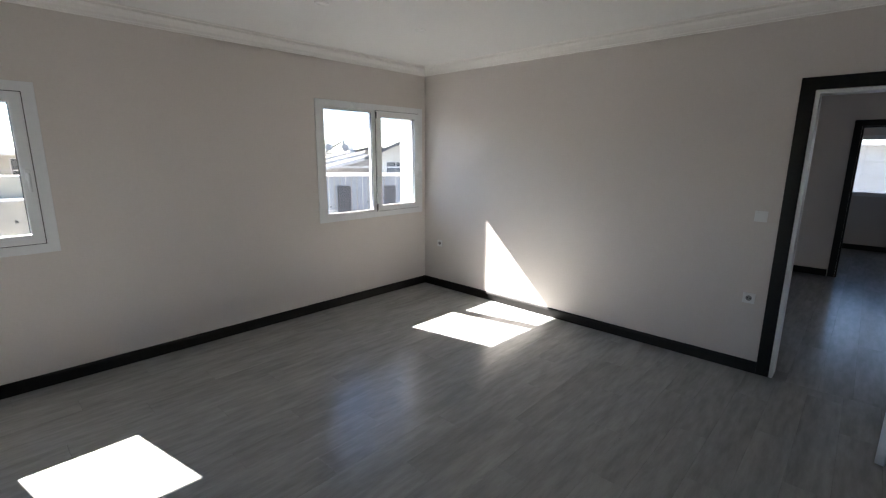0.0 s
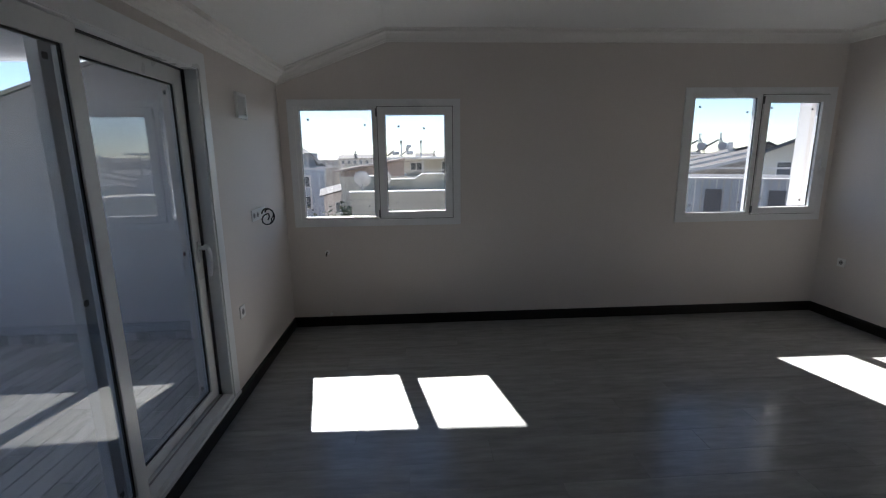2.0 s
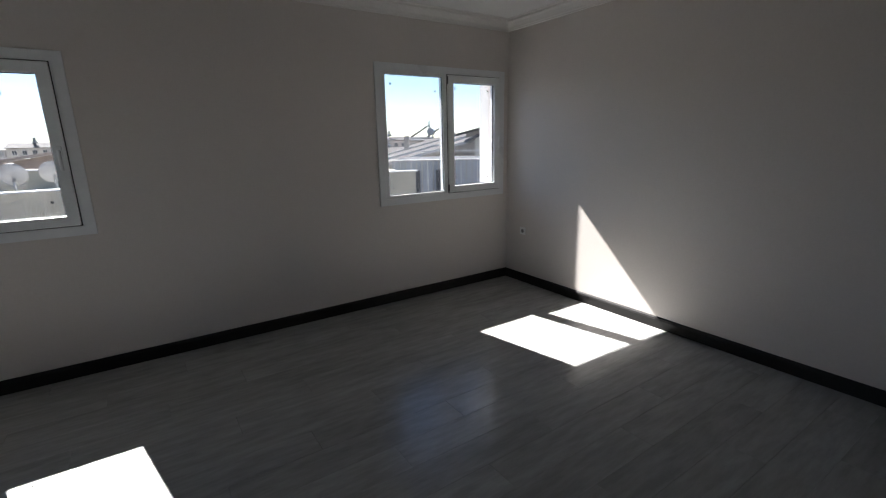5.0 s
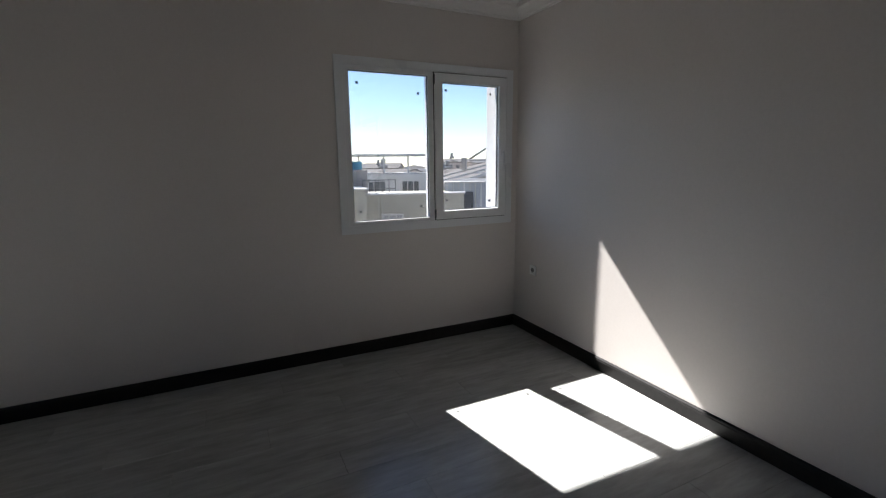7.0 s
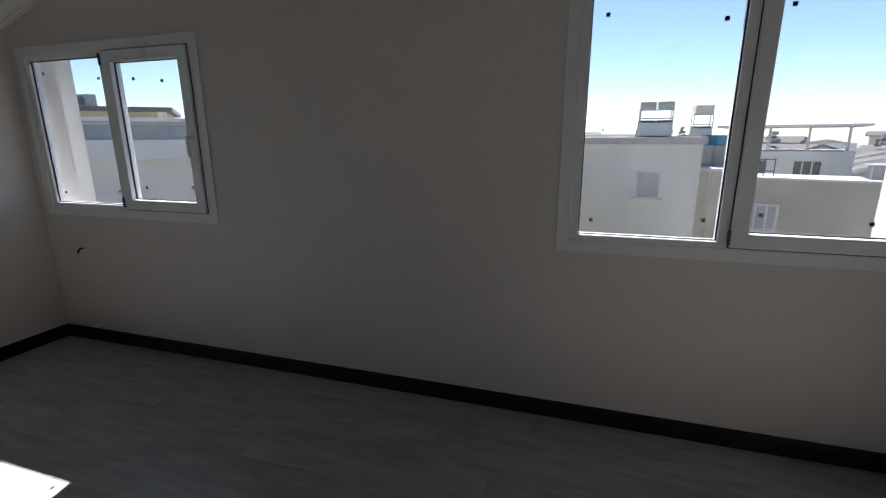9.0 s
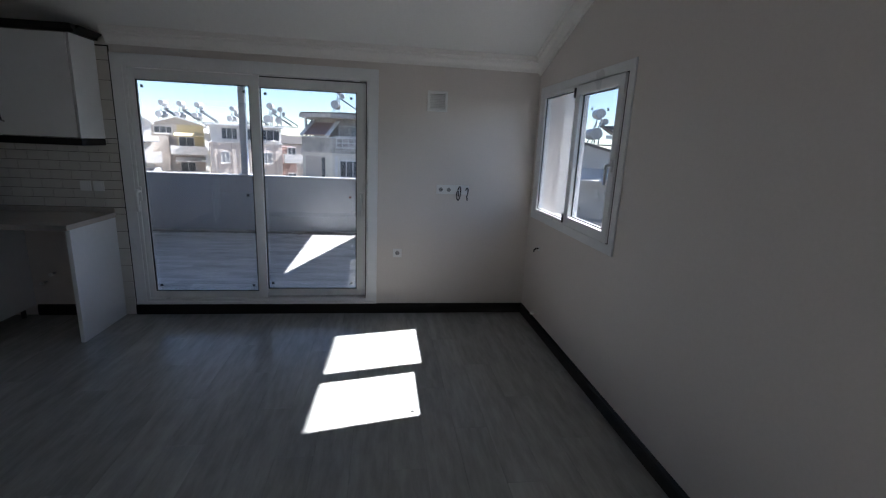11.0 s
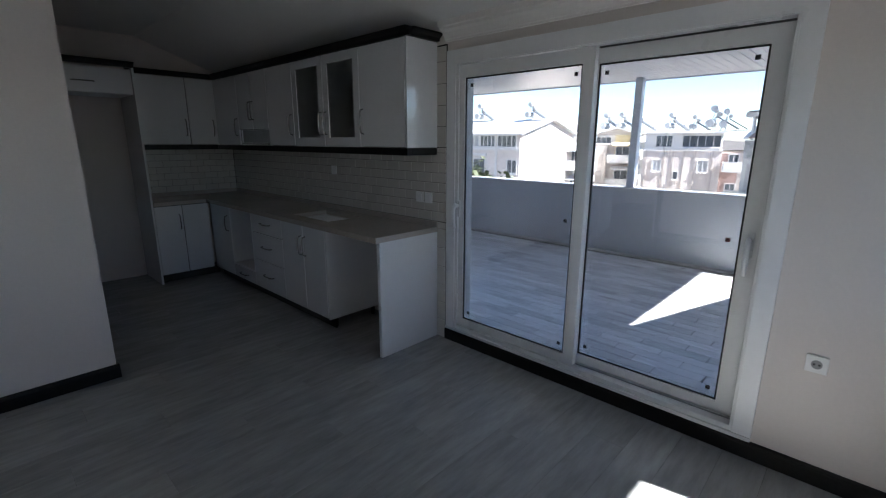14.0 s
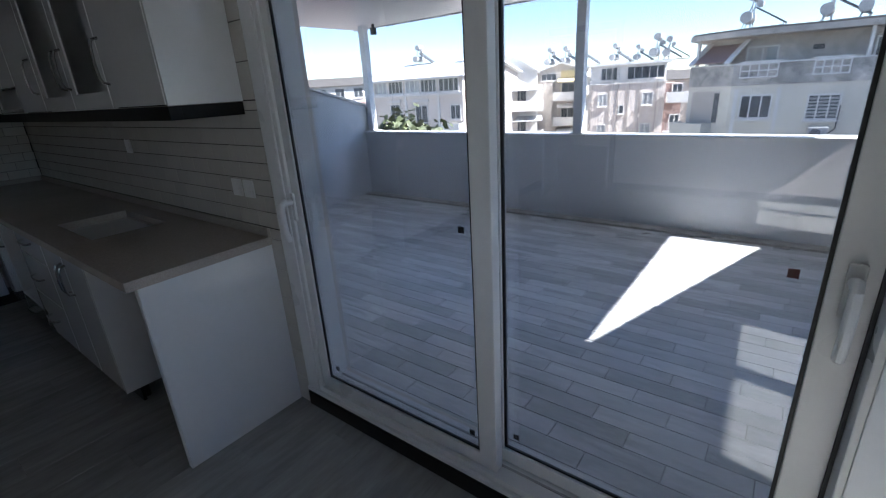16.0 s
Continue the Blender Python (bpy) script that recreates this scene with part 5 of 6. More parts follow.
# neighbouring roof terrace wall
b = House("neighbouring roof terrace with an olive-beige parapet", (-0.75, 9.8), (3.0, 9.9), 5, 0.3, OLIVE_R)
f = solid(0, 3.75, 0, 0.2, 0.301, 0.56)
b.add("parapet", f, OLIVE_R)
b.add("coping", solid(-0.05, 3.8, -0.05, 0.25, 0.562, 0.605, 0.01), COPING)
LINE = [(0.0, 0.86), (0.88, 0.86), (1.09, 0.72), (2.1, 0.72), (2.4, 0.92), (3.75, 0.92)]
b.add("back_parapet", prism(bmesh.new(), [(0.0, 4.7, 0.3), (3.75, 4.7, 0.3)] + [(u, 4.7, z) for u, z in LINE[::-1]], (0, 0.2, 0)), OLIVE_R)
b.add("back_coping", prism(bmesh.new(), [(u, 4.65, z + 0.002) for u, z in LINE] + [(u, 4.65, z + 0.045) for u, z in LINE[::-1]], (0, 0.3, 0)), COPING)


def dish(x, y, z, r, yaw):
    d = thing("satellite_dish", (x, y, z - 0.6), "white round satellite dish on a pole", "satellite dish")
    m = Matrix.Translation((x, y, z)) @ Matrix.Rotation(radians(yaw), 4, "Z") @ Matrix.Rotation(radians(72), 4, "X")
    bm = bmesh.new()
    rings = []
    for k in range(6):
        q = r * k / 5
        rings.append([bm.verts.new(m @ Vector((q * math.cos(a * math.pi / 12), q * math.sin(a * math.pi / 12), 0.25 * (q / r) ** 2 * r))) for a in range(24)] if k else
                     [bm.verts.new(m @ Vector((0, 0, 0)))] * 24)
    for a, b2 in zip(rings, rings[1:]):
        for k in range(24):
            vs = list(dict.fromkeys((a[k], a[(k + 1) % 24], b2[(k + 1) % 24], b2[k])))
            bm.faces.new(vs)
    bmesh.ops.solidify(bm, geom=bm.faces, thickness=0.01)
    part("reflector", bm, TANK, d)
    rim = bmesh.new()
    tube(rim, [m @ Vector((r * math.cos(a * math.pi / 12), r * math.sin(a * math.pi / 12), 0.25 * r)) for a in range(25)], 0.012, 6)
    part("rim", rim, STEEL_GREY, d)
    arm = bmesh.new()
    tube(arm, [m @ Vector((0, -r, 0.25 * r)), m @ Vector((0, -r * 0.4, r * 0.9)), m @ Vector((0, 0, r * 0.95))], 0.012, 6)
    part("feed_arm", arm, ROOF_GREY, d)
    part("pole", rod(bmesh.new(), (x, y + 0.1, z - 0.65), (x, y + 0.1, z), 0.03, seg=8), STEEL_GREY, d)


dish(-0.5, 10.6, 0.92, 0.27, 170)
dish(0.15, 11.4, 0.92, 0.27, 190)
b = House("low house with a faded pink roof", (-2.1, 16.4), (0.9, 16.5), 4, 0.80, CREAM_R, "house")
b.add("roof", prism(bmesh.new(), [(-0.3, -0.3, 0.98), (2.9, -0.3, 1.52), (2.9, -0.3, 1.60), (-0.3, -0.3, 1.06)], (0, 4.4, 0)), PINK_ROOF)
b.add("gable", prism(bmesh.new(), [(0, 0.0, 0.802), (2.85, 0.0, 0.802), (2.85, 0.0, 1.49), (0, 0.0, 1.0)], (0, 3.9, 0)), PINK_ROOF)
for u in (1.5, 1.95, 2.4):
    b.window(u, 0.25, 0.3, 0.5, 1)
# covered roof terrace farther on
b = House("white house with a covered roof terrace", (-0.2, 25.9), (6.5, 25.6), 6, 0.35, WHITE_R, "house")
b.add("back_wall", solid(0, b.width, 2.2, 2.4, 0.351, 1.5), CREAM_R)
b.window(1.0, 0.6, 0.9, 0.7, 2, FAR_PANE, 2.2)
b.window(3.2, 0.4, 0.8, 0.95, 1, FAR_PANE, 2.2)
for u in (0.0, 1.9, 3.8, 5.8):
    b.add("post", solid(u, u + 0.14, 0.0, 0.14, 0.351, 1.5), WHITE_R)
b.slab(0.3, 0.16, COPING, 1.5)
b.add("rail", solid(0.14, b.width, 0.02, 0.08, 0.75, 0.80), WHITE_R)
heater(0.9, 28.0, 1.66, 60, 0.36)
heater(-0.1, 28.4, 1.66, 55, 0.34, 1)
for x in (0.35, 1.7):
    c = thing("vent_pipe", (x, 27.5, 1.66), "slim roof vent pipe", "pipe")
    part("shaft", rod(bmesh.new(), (x, 27.5, 1.66), (x, 27.5, 2.75), 0.05, seg=8), STEEL_GREY, c)
    part("cowl", rod(bmesh.new(), (x, 27.5, 2.55), (x, 27.5, 2.75), 0.075, seg=8), ROOF_GREY, c)
# added block close to the far rooms' windows: cuts sky light, fills their view
b = House("white house added to cut sky light at the east windows", (17.0, 3.0), (17.0, -13.0), 8, 1.95, WHITE_R, "house")
b.slab(0.3, 0.14)
for u in (2.5, 6.0, 9.5, 13.0):
    for z in (-4.6, -1.9):
        b.window(u, z, 1.2, 1.2, 2)
# cream house with a flat roof, seen across the window by the corner
b = House("cream flat-roofed house with a small shuttered window", (3.05, 15.3), (7.5, 14.8), 6, 1.25, IVORY_R, "house")
b.slab(0.12, 0.24, GREY_R)
w = b.window(2.5, -0.62, 0.85, 0.98, 1, GREY_R)
b.add("side_wall", solid(b.width + 0.003, b.width + 0.9, 0.8, 5, BASE_Z, 0.35), OLIVE_R)
b.add("side_ledge", solid(b.width, b.width + 0.95, 0.72, 5, 0.352, 0.42), COPING)
def boxy_heater(x, y, z, size, n):
    h = thing("solar_heater", (x, y, z), "solar water heater with box-shaped tanks on a steel stand", "solar heater", "rooftop solar heaters")
    for k in range(n):
        u = x + (k - (n - 1) / 2) * 0.62 * size
        part("collector", prism(bmesh.new(), [(u - 0.29 * size, y, z + 0.62 * size), (u + 0.29 * size, y, z + 0.62 * size), (u + 0.29 * size, y + 0.9 * size, z + 0.04),
                                              (u - 0.29 * size, y + 0.9 * size, z + 0.04)], (0, -0.03, -0.05)), SOLAR, h)
        part("tank", solid(u - 0.27 * size, u + 0.27 * size, y - 0.25 * size, y + 0.25 * size, z + 1.0 * size, z + 1.28 * size, 0.02), GREY_R, h)
    t = bmesh.new()
    w = 0.31 * n * size
    for px in (-w, w):
        for py in (-0.2, 0.2):
            rod(t, (x + px * 0.9, y + py * size, z), (x + px * 0.9, y + py * size, z + size), 0.02, seg=6)
        rod(t, (x + px * 0.9, y - 0.2 * size, z + 0.98 * size), (x + px * 0.9, y + 0.2 * size, z + 0.98 * size), 0.02, seg=6)
    for hz in (0.68, 0.98):
        rod(t, (x - w, y - 0.2 * size, z + hz * size), (x + w, y - 0.2 * size, z + hz * size), 0.02, seg=6)
    part("stand", t, STEEL_GREY, h)
    part("back_board", solid(x - w, x + w, y + 0.02, y + 0.06, z + 0.03, z + 0.6 * size, 0.01), STEEL_GREY, h)


boxy_heater(6.15, 16.2, 1.49, 0.95, 2)
b.add("stair_head", solid(b.width + 0.003, b.width + 1.3, 2.6, 5.2, BASE_Z, 1.15), GREY_R)
boxy_heater(8.15, 18.6, 1.15, 1.2, 1)
t = thing("water_tank", (8.75, 18.4, 0.42), "blue plastic water tank on a roof", "tank")
part("body", rod(bmesh.new(), (8.75, 18.4, 0.9), (8.75, 18.4, 1.55), 0.42, seg=16), BLUE_TANK, t)
part("stand", solid(8.3, 9.2, 18.0, 18.8, 0.0, 0.9, 0.02), STEEL_GREY, t)
# low roof terrace with a window below
b = House("olive-beige house with a white edged roof terrace", (8.4, 16.5), (13.0, 15.1), 6, -0.15, OLIVE_R, "house")
f = solid(0, b.width, 0, 0.2, -0.149, 0.05)
b.add("parapet", f, OLIVE_R)
b.add("coping", solid(-0.08, b.width + 0.08, -0.08, 0.28, 0.052, 0.12, 0.01), COPING)
b.window(1.0, -1.75, 1.0, 0.95, 3, CURTAIN)
f = bmesh.new()
for k in range(6):
    rod(f, (0.2 + k * 0.3, 0.5, -0.15), (0.2 + k * 0.3, 0.5, 0.75), 0.02, seg=6)
for z in (0.3, 0.7):
    rod(f, (0.2, 0.5, z), (1.7, 0.5, z), 0.02, seg=6)
b.add("fence", f, ROOF_GREY)
# roof pavilion and skyline behind
b = House("white house with an open roof pavilion", (12.2, 31.2), (18.2, 29.2), 6, 0.6, WHITE_R, "house")
for u in (0.3, 2.2, 4.1, 5.9):
    b.add("post", solid(u, u + 0.14, 0.2, 0.34, 0.6, 2.0), WHITE_R)
b.slab(0.5, 0.14, COPING, 2.0)
b.window(1.0, -1.0, 1.4, 1.1, 3)
b.window(3.6, -1.0, 1.4, 1.1, 3)
# blue-grey terrace and roofs to the north-east
b = House("blue-grey rendered roof terrace with dark doorways", (8.9, 10.1), (13.6, 6.6), 3.5, 0.86, BLUE_R, "house", 2.0)
b.add("coping", solid(-0.1, b.width + 0.1, -0.10, 0.12, 0.862, 0.895, 0.01), WHITE_R)
b.add("deck", solid(0.0, b.width, 0.14, 3.5, 0.861, 0.870), ROOF_GREY)
for k in range(30):
    u = 0.06 + k * 0.19
    if u < b.width - 0.1:
        b.add("rib", solid(u, u + 0.035, -0.05, 0, -2.2, 0.85), GREY_R if k % 3 else WHITE_R)
b.add("step_rail", solid(0.9, b.width, 1.2, 1.26, 1.12, 1.17), WHITE_R)
for u0, u1, mat in ((0.5, 0.95, ROOF_GREY), (1.5, 1.95, ROOF_GREY), (3.1, 3.5, ROOF_GREY)):
    b.add("door", solid(u0, u1, -0.06, 0.02, -1.4, 0.55, 0.01), mat)
b.balcony(0.7, 1.5, -0.75, 0.7, 0.55, WHITE_R, True)
b = House("low house with a broad tiled roof and white eaves", (12.2, 19.3), (19.0, 14.2), 9, 0.5, GREY_R, "house", 2.0)
b.gable(2.0, 0.5, ROOF_TILE, 0.72)
for v, dz, u1 in ((-0.55, 0.0, 4.9), (-1.6, -0.22, 5.4), (-2.6, -0.46, 6.2)):
    z0, z1 = 0.52 + dz, 0.52 + dz + u1 * 0.27
    b.add("roof_slope", prism(bmesh.new(), [(-0.4, v - 0.6, z0 - 0.16), (u1, v - 0.6, z1 - 0.16), (u1, v, z1), (-0.4, v, z0)], (0, 0, 0.05)), ROOF_TILE)
    b.add("verge", prism(bmesh.new(), [(-0.4, v - 0.62, z0 - 0.20), (u1, v - 0.62, z1 - 0.20), (u1, v - 0.62, z1 - 0.07), (-0.4, v - 0.62, z0 - 0.07)], (0, 0.1, 0)), WHITE_R)
b.add("chimney", solid(2.2, 2.45, -1.2, -0.95, 0.6, 1.75), GREY_R)
b.add("chimney", solid(4.6, 4.8, -0.9, -0.7, 1.2, 2.1), WHITE_R)
heater(31.6, 43.0, 1.6, 50, 1.1, 1)
heater(33.2, 42.0, 1.6, 50, 1.1, 1)
b = House("pale house with a balcony under a sloping roof", (14.2, 12.3), (17.6, 8.9), 6, 1.55, CREAM_R, "house", 2.0)
b.gable(2.6, 0.4, ROOF_GREY)
b.window(0.5, 0.1, 0.9, 1.2, 2)
b.window(2.0, 0.1, 1.6, 1.2, 3)
b.balcony(0.2, b.width, -0.6, 1.0, 0.75, WHITE_R)
# blue-white building to the north-west
b = House("blue-white apartment building with glazed balconies", (-13.5, 7.9), (-8.35, 13.3), 6, 2.1, WHITE_R)
b.slab(0.3, 0.14, COPING)
b.add("glazing", solid(0.8, b.width - 1.2, -0.06, 0, 1.2, 2.0), CURTAIN)
for k in range(6):
    u = 0.8 + (b.width - 2.1) * k / 5
    b.add("mullion", solid(u, u + 0.06, -0.09, -0.06, 1.2, 2.0), BLUE_R)
b.balcony(0.4, b.width - 0.6, 1.0, 0.8, 0.5, WHITE_R)
b.balcony(b.width - 1.6, b.width, -0.35, 0.9, 0.5, WHITE_R)
b.window(b.width - 2.6, -0.1, 0.3, 0.6, 1)
b.add("recess", solid(b.width - 1.55, b.width - 0.3, -0.03, 0.0, -0.3, 0.75), BLUE_R)
b.window(b.width - 1.3, -0.3, 0.5, 0.95, 1, CURTAIN, -0.03)
b.balcony(b.width - 1.9, b.width + 0.1, -1.35, 0.95, 0.5, WHITE_R)
b.add("canopy", solid(b.width - 2.4, b.width + 0.5, -1.0, -0.31, 2.06, 2.14, 0.01), COPING)
f = bmesh.new()
rod(f, (b.width - 0.35, -0.72, 1.5), (b.width - 0.35, -0.72, 2.06), 0.035, seg=8)
rod(f, (b.width - 0.30, -0.72, 1.75), (b.width + 0.35, -0.72, 2.06), 0.025, seg=8)
b.add("canopy_post", f, WHITE_R)
f = bmesh.new()
for k in range(5):
    box(f, b.width - 1.35 + k * 0.2, b.width - 1.2 + k * 0.2, -0.86 + 0.05 * (k % 2), -0.7, 0.155, 0.26 + 0.05 * (k % 3), 0.02)
b.add("planter", f, GREY_R)
b = House("ochre building with a flat roof behind the terrace wall", (-19.5, 10.9), (-15.2, 15.0), 6, 2.75, YELLOW_R)
b.slab(0.3, 0.2, ROOF_GREY)
for u in (0.3, 2.2, 4.1, 5.6):
    b.add("pilaster", solid(u, u + 0.22, -0.08, 0, BASE_Z, 2.75), COPING)
t = thing("air_conditioner", (-18.2, 13.6, 2.952), "white outdoor air conditioning unit on a roof", "air conditioner")
part("case", solid(-18.6, -17.8, 13.4, 13.75, 2.956, 3.52, 0.02), TANK, t)
part("fan", rod(bmesh.new(), (-18.25, 13.39, 3.24), (-18.25, 13.36, 3.24), 0.2, seg=16), ROOF_GREY, t)
b = House("white house with a lean-to roof and solar panels", (-20.4, 6.0), (-17.4, 11.4), 6, 1.2, WHITE_R, "house")
b.gable(2.0, 0.4, ROOF_TILE)
b.window(3.2, 0.2, 0.9, 0.6, 3)
b.add("porch_roof", prism(bmesh.new(), [(2.0, -1.4, 0.1), (5.6, -1.4, 0.1), (5.6, 0, 0.65), (2.0, 0, 0.65)], (0, 0, 0.08)), COPING)
b.balcony(2.0, 5.6, -1.9, 1.2, 0.7, WHITE_R, True)
heater(-20.2, 10.2, 1.9, -10, 0.85)

tree(-1.9, 15.2, BASE_Z, 11.7, 1.5, 3)
tree(-9.9, -11.2, BASE_Z, 13.75, 1.1, 8)

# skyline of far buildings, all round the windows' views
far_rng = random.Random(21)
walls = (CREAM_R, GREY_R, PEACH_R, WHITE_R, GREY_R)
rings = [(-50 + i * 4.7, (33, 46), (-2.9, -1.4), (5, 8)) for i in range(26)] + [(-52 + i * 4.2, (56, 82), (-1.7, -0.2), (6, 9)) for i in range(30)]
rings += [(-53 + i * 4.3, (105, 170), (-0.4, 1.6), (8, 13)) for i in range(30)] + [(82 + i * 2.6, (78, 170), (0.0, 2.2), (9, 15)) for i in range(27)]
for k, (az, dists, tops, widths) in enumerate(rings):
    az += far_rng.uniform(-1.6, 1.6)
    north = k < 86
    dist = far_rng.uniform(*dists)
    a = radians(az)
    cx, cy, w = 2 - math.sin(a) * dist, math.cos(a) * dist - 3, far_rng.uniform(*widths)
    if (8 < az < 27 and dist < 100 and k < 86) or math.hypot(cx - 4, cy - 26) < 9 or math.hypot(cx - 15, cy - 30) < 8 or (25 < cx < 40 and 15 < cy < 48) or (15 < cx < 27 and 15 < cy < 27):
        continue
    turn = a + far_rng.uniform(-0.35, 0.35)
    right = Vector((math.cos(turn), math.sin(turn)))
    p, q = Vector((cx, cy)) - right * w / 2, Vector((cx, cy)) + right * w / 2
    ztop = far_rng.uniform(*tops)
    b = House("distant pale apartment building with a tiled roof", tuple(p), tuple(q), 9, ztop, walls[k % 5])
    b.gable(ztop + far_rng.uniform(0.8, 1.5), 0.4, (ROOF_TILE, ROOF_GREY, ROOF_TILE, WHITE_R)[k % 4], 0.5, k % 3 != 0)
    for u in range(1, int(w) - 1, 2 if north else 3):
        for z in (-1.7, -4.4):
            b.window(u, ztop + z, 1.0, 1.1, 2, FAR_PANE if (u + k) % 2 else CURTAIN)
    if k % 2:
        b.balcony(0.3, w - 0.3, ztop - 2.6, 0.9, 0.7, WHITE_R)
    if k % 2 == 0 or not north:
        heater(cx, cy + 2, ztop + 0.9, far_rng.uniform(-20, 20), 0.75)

# ---- ground ----
structure("ground", solid(-900, 900, -900, 900, -12.2, -12.0), GROUND, "pale dusty town ground", "ground")

# ---- pieces: floor planks, terrace tiles, splashback tiles ----


def lay(owner, name, mesh, place):
    ob = new(name, mesh)
    ob.matrix_basis = Matrix.Translation(place)
    ob.parent = owner
    return ob


def plank_mesh(name, lx, ly, lz, gap, mat, bevel):
    bm = solid(gap / 2, lx - gap / 2, gap / 2, ly - gap / 2, -lz, 0)
    top_edges = [e for e in bm.edges if all(abs(v.co.z) < 1e-6 for v in e.verts)]
    bmesh.ops.bevel(bm, geom=top_edges, offset=bevel, segments=1, affect="EDGES")
    return mesh_of(name, bm, mat)


rng = random.Random(5)
cache = {}


def run_planks(owner, name, x0, x1, y0, y1, length, width, along, gap, mat, bevel):
    """Staggered boards over a rectangle; along is the axis of their length."""
    a0, a1, b0, b1 = (x0, x1, y0, y1) if along == "x" else (y0, y1, x0, x1)
    b, row = b1, 0
    while b > b0 + 1e-4:
        w = min(width, b - b0)
        a = a0 - length * ((row * 0.37) % 1.0)
        while a < a1 - 1e-4:
            s, e = max(a, a0), min(a + length, a1)
            if e - s > 0.02:
                key = (name, round(e - s, 3), round(w, 3), along)
                if key not in cache:
                    size = (e - s, w) if along == "x" else (w, e - s)
                    cache[key] = plank_mesh(name, *size, 0.0085, gap, mat, bevel)
                lay(owner, name, cache[key], (s, b - w, 0) if along == "x" else (b - w, s, 0))
            a += length
        b -= w
        row += 1


run_planks(floor, "plank", 0.0, EAST, PARTITION, 0.0, 1.22, 0.193, "x", 0.0006, LAMINATE, 0.0008)
run_planks(floor, "plank", 0.0, KITCHEN_EAST, SOUTH, PARTITION, 1.22, 0.193, "x", 0.0006, LAMINATE, 0.0008)
run_planks(floor, "plank", EAST, 12.4, -6.0, -2.75, 1.22, 0.193, "x", 0.0006, LAMINATE, 0.0008)
run_planks(terrace, "tile", -2.46, -0.22, -4.95, TN, 0.48, 0.112, "y", 0.003, DECK, 0.0015)
rest = bmesh.new()
for x0, x1, y0, y1 in ((TW + 0.14, -2.46, TS, TN), (-2.46, -0.22, TS, -4.95)):
    rows = round((x1 - x0) / 0.112)
    step = (x1 - x0) / rows
    for r in range(rows):
        y = y0 - 0.48 * ((r * 0.37) % 1.0)
        while y < y1 - 0.01:
            lo, hi = max(y, y0), min(y + 0.48, y1)
            if hi - lo > 0.02:
                c = [rest.verts.new((x0 + r * step + px, py, pz)) for pz in (-0.0085, 0.0) for px, py in ((0.0015, lo + 0.0015), (step - 0.0015, lo + 0.0015),
                     (step - 0.0015, hi - 0.0015), (0.0015, hi - 0.0015))]
                rest.faces.new(c[4:])
                for k in range(4):
                    rest.faces.new((c[k], c[(k + 1) % 4], c[4 + (k + 1) % 4], c[4 + k]))
            y += 0.48
tagged(part("tiles", rest, DECK_REST, terrace, "grey wood-look terrace tiles farther off"), kind="stuff")

# splashback
t = solid(0.0, 0.004, SOUTH, -3.552, 0.90, 2.25)
box(t, 0.0, 0.004, -3.656, -3.552, 0.0, 0.90)
backing = structure("splashback", t, GROUT_DARK, "white glazed brick-shaped splashback tiles with dark joints", "splashback")
TWD = 0.1525


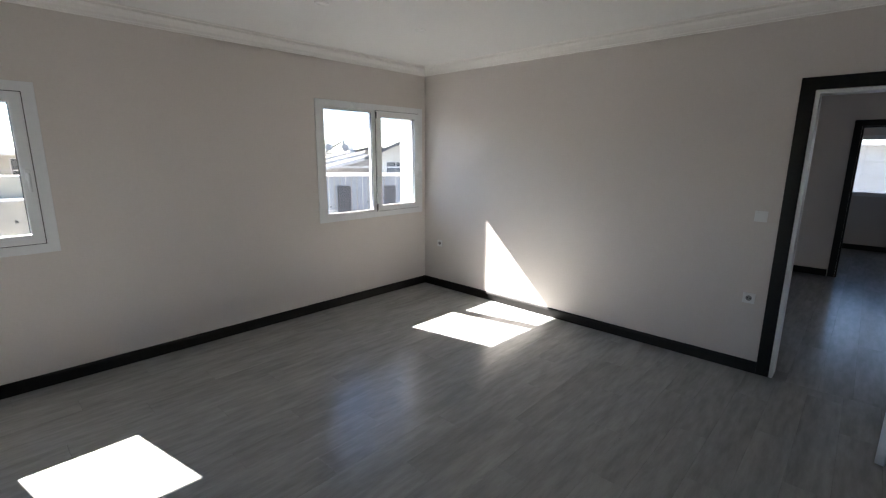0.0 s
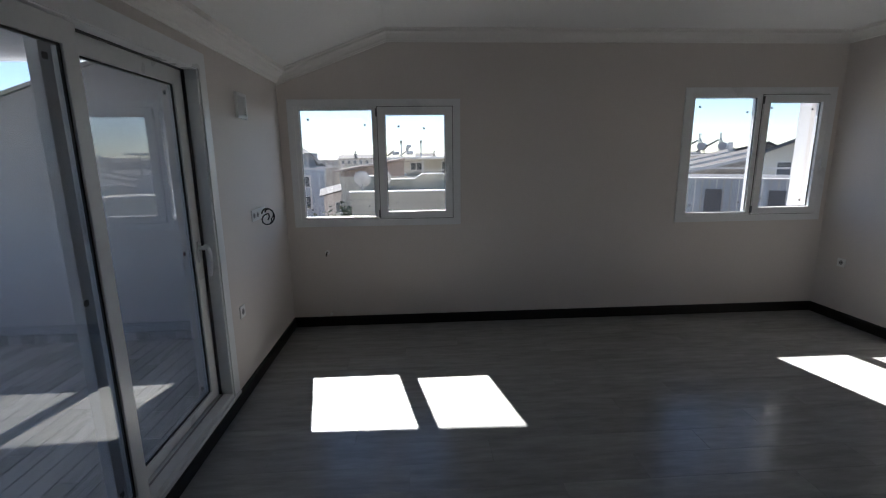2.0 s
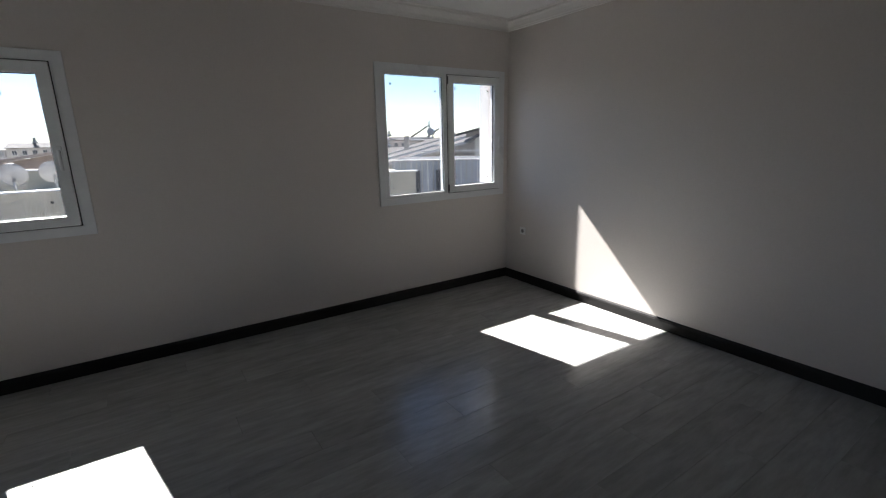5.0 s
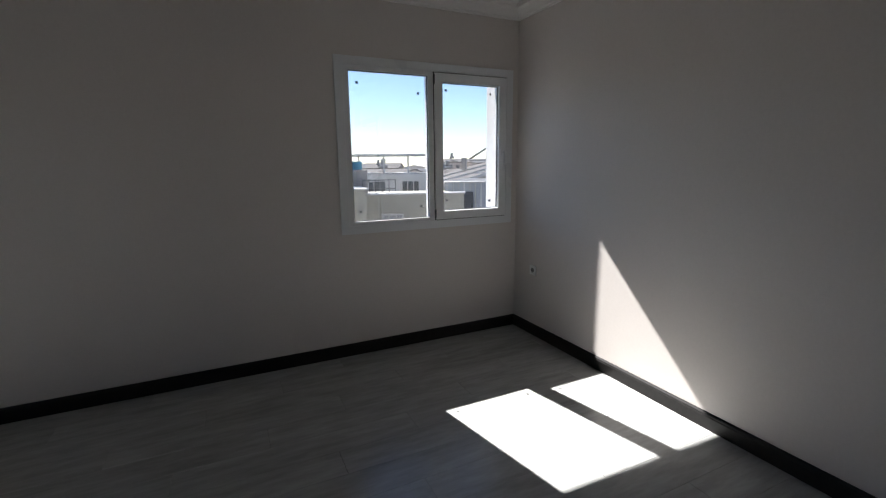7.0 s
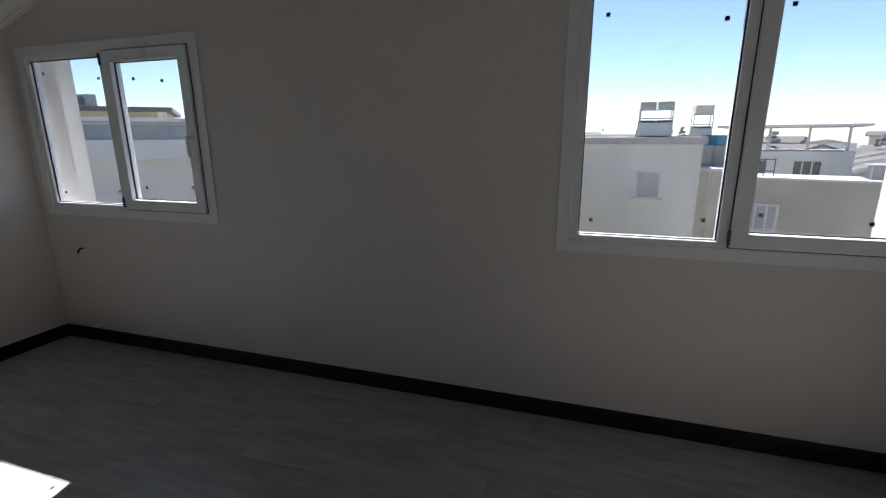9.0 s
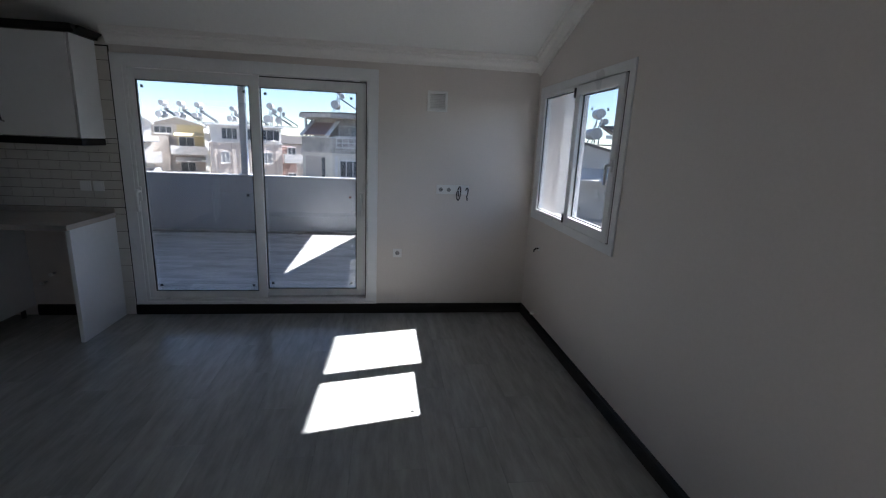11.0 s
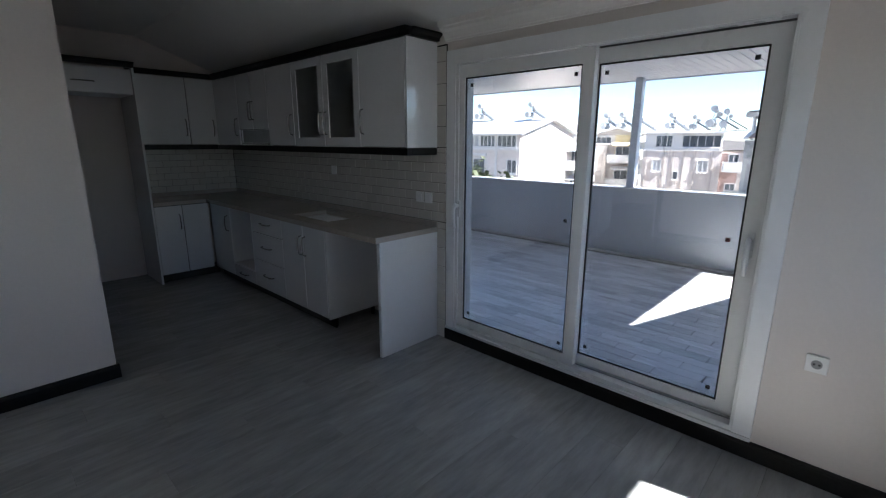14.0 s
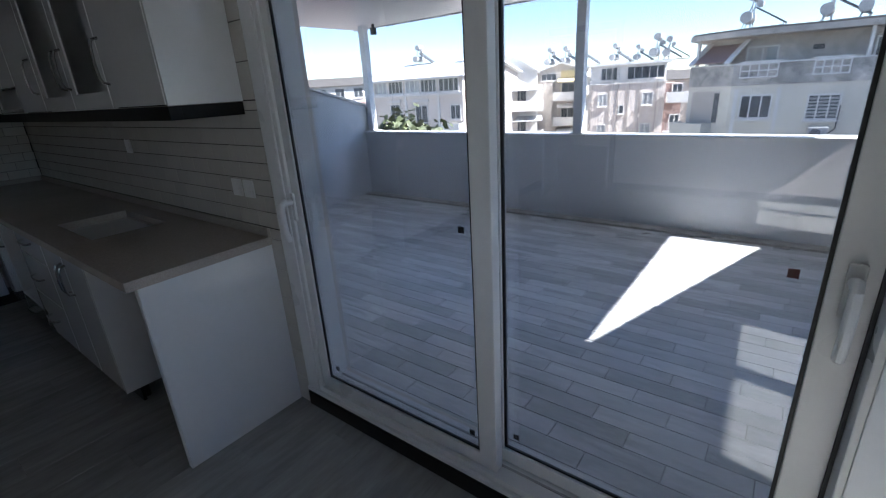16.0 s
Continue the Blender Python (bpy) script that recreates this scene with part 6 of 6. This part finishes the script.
def tile_mesh(w, h, axis):
    bm = solid(0, 0.006, 0.0015, w - 0.0015, 0.0015, h - 0.0015) if axis == "x" else solid(0.0012, w - 0.0012, 0, 0.006, 0.0012, h - 0.0012)
    lim = (lambda v: v.co.x > 0.005) if axis == "x" else (lambda v: v.co.y > 0.005)
    bmesh.ops.bevel(bm, geom=[e for e in bm.edges if all(lim(v) for v in e.verts)], offset=0.002, segments=1, affect="EDGES")
    return mesh_of("tile", bm, TILE_WHITE)


tm = {}


def tile_field(owner, axis, u0, u1, z0, z1, wall, TH=0.0755):
    row = 0
    z = z0
    while z < z1 - 0.01:
        h = min(TH, z1 - z)
        u = u1 - (TWD * 0.5 if row % 2 and TH < 0.1 else TWD)
        first = True
        hi = u1
        while hi > u0 + 0.005:
            lo = max(u if first else hi - TWD, u0)
            first = False
            w = hi - lo
            if w > 0.012:
                key = (round(w, 3), round(h, 3), axis)
                if key not in tm:
                    tm[key] = tile_mesh(w, h, axis)
                lay(owner, "tile", tm[key], (wall + 0.004, lo, z) if axis == "x" else (lo, wall + 0.004, z))
            hi = lo
        z += h
        row += 1


tile_field(backing, "x", -3.652, -3.560, 0.0, 0.9585, 0.0, 0.151)
tile_field(backing, "x", -3.652, -3.560, 1.532, 2.24, 0.0, 0.151)
tile_field(backing, "x", SOUTH + 0.012, -3.560, 0.962, 1.53, 0.0)
back2 = structure("splashback_end", solid(0.006, 1.162, SOUTH, SOUTH + 0.004, 0.88, 1.53), GROUT_DARK, "white glazed brick-shaped splashback tiles with dark joints", "splashback")
tile_field(back2, "y", 0.012, 1.160, 0.962, 1.53, SOUTH)

# terrace skirting of short tile ends
piece = solid(0.0015, 0.1105, -0.010, -0.004, 0, 0.078)
piece = mesh_of("tile", piece, DECK)
for k in range(32):
    lay(skirt_n, "tile", piece, (TW + 0.02 + k * 0.112, TN, 0.0))

# bits left lying along the parapet foot
scrap_rng = random.Random(4)
for k in range(7):
    y = -1.5 - k * 0.72 + scrap_rng.uniform(-0.2, 0.2)
    x = TW + 0.19 + scrap_rng.uniform(0, 0.08)
    a = scrap_rng.uniform(0, 3)
    ca, sa = math.cos(a) * 0.05, math.sin(a) * 0.05
    single("wire_scrap", tube(bmesh.new(), [(x - ca, y - sa, 0.004), (x, y, 0.012), (x + sa, y - ca, 0.022)], 0.004, 6), CABLE,
           "bent scrap of black wire on the terrace tiles", "wire scrap", "wire scraps")
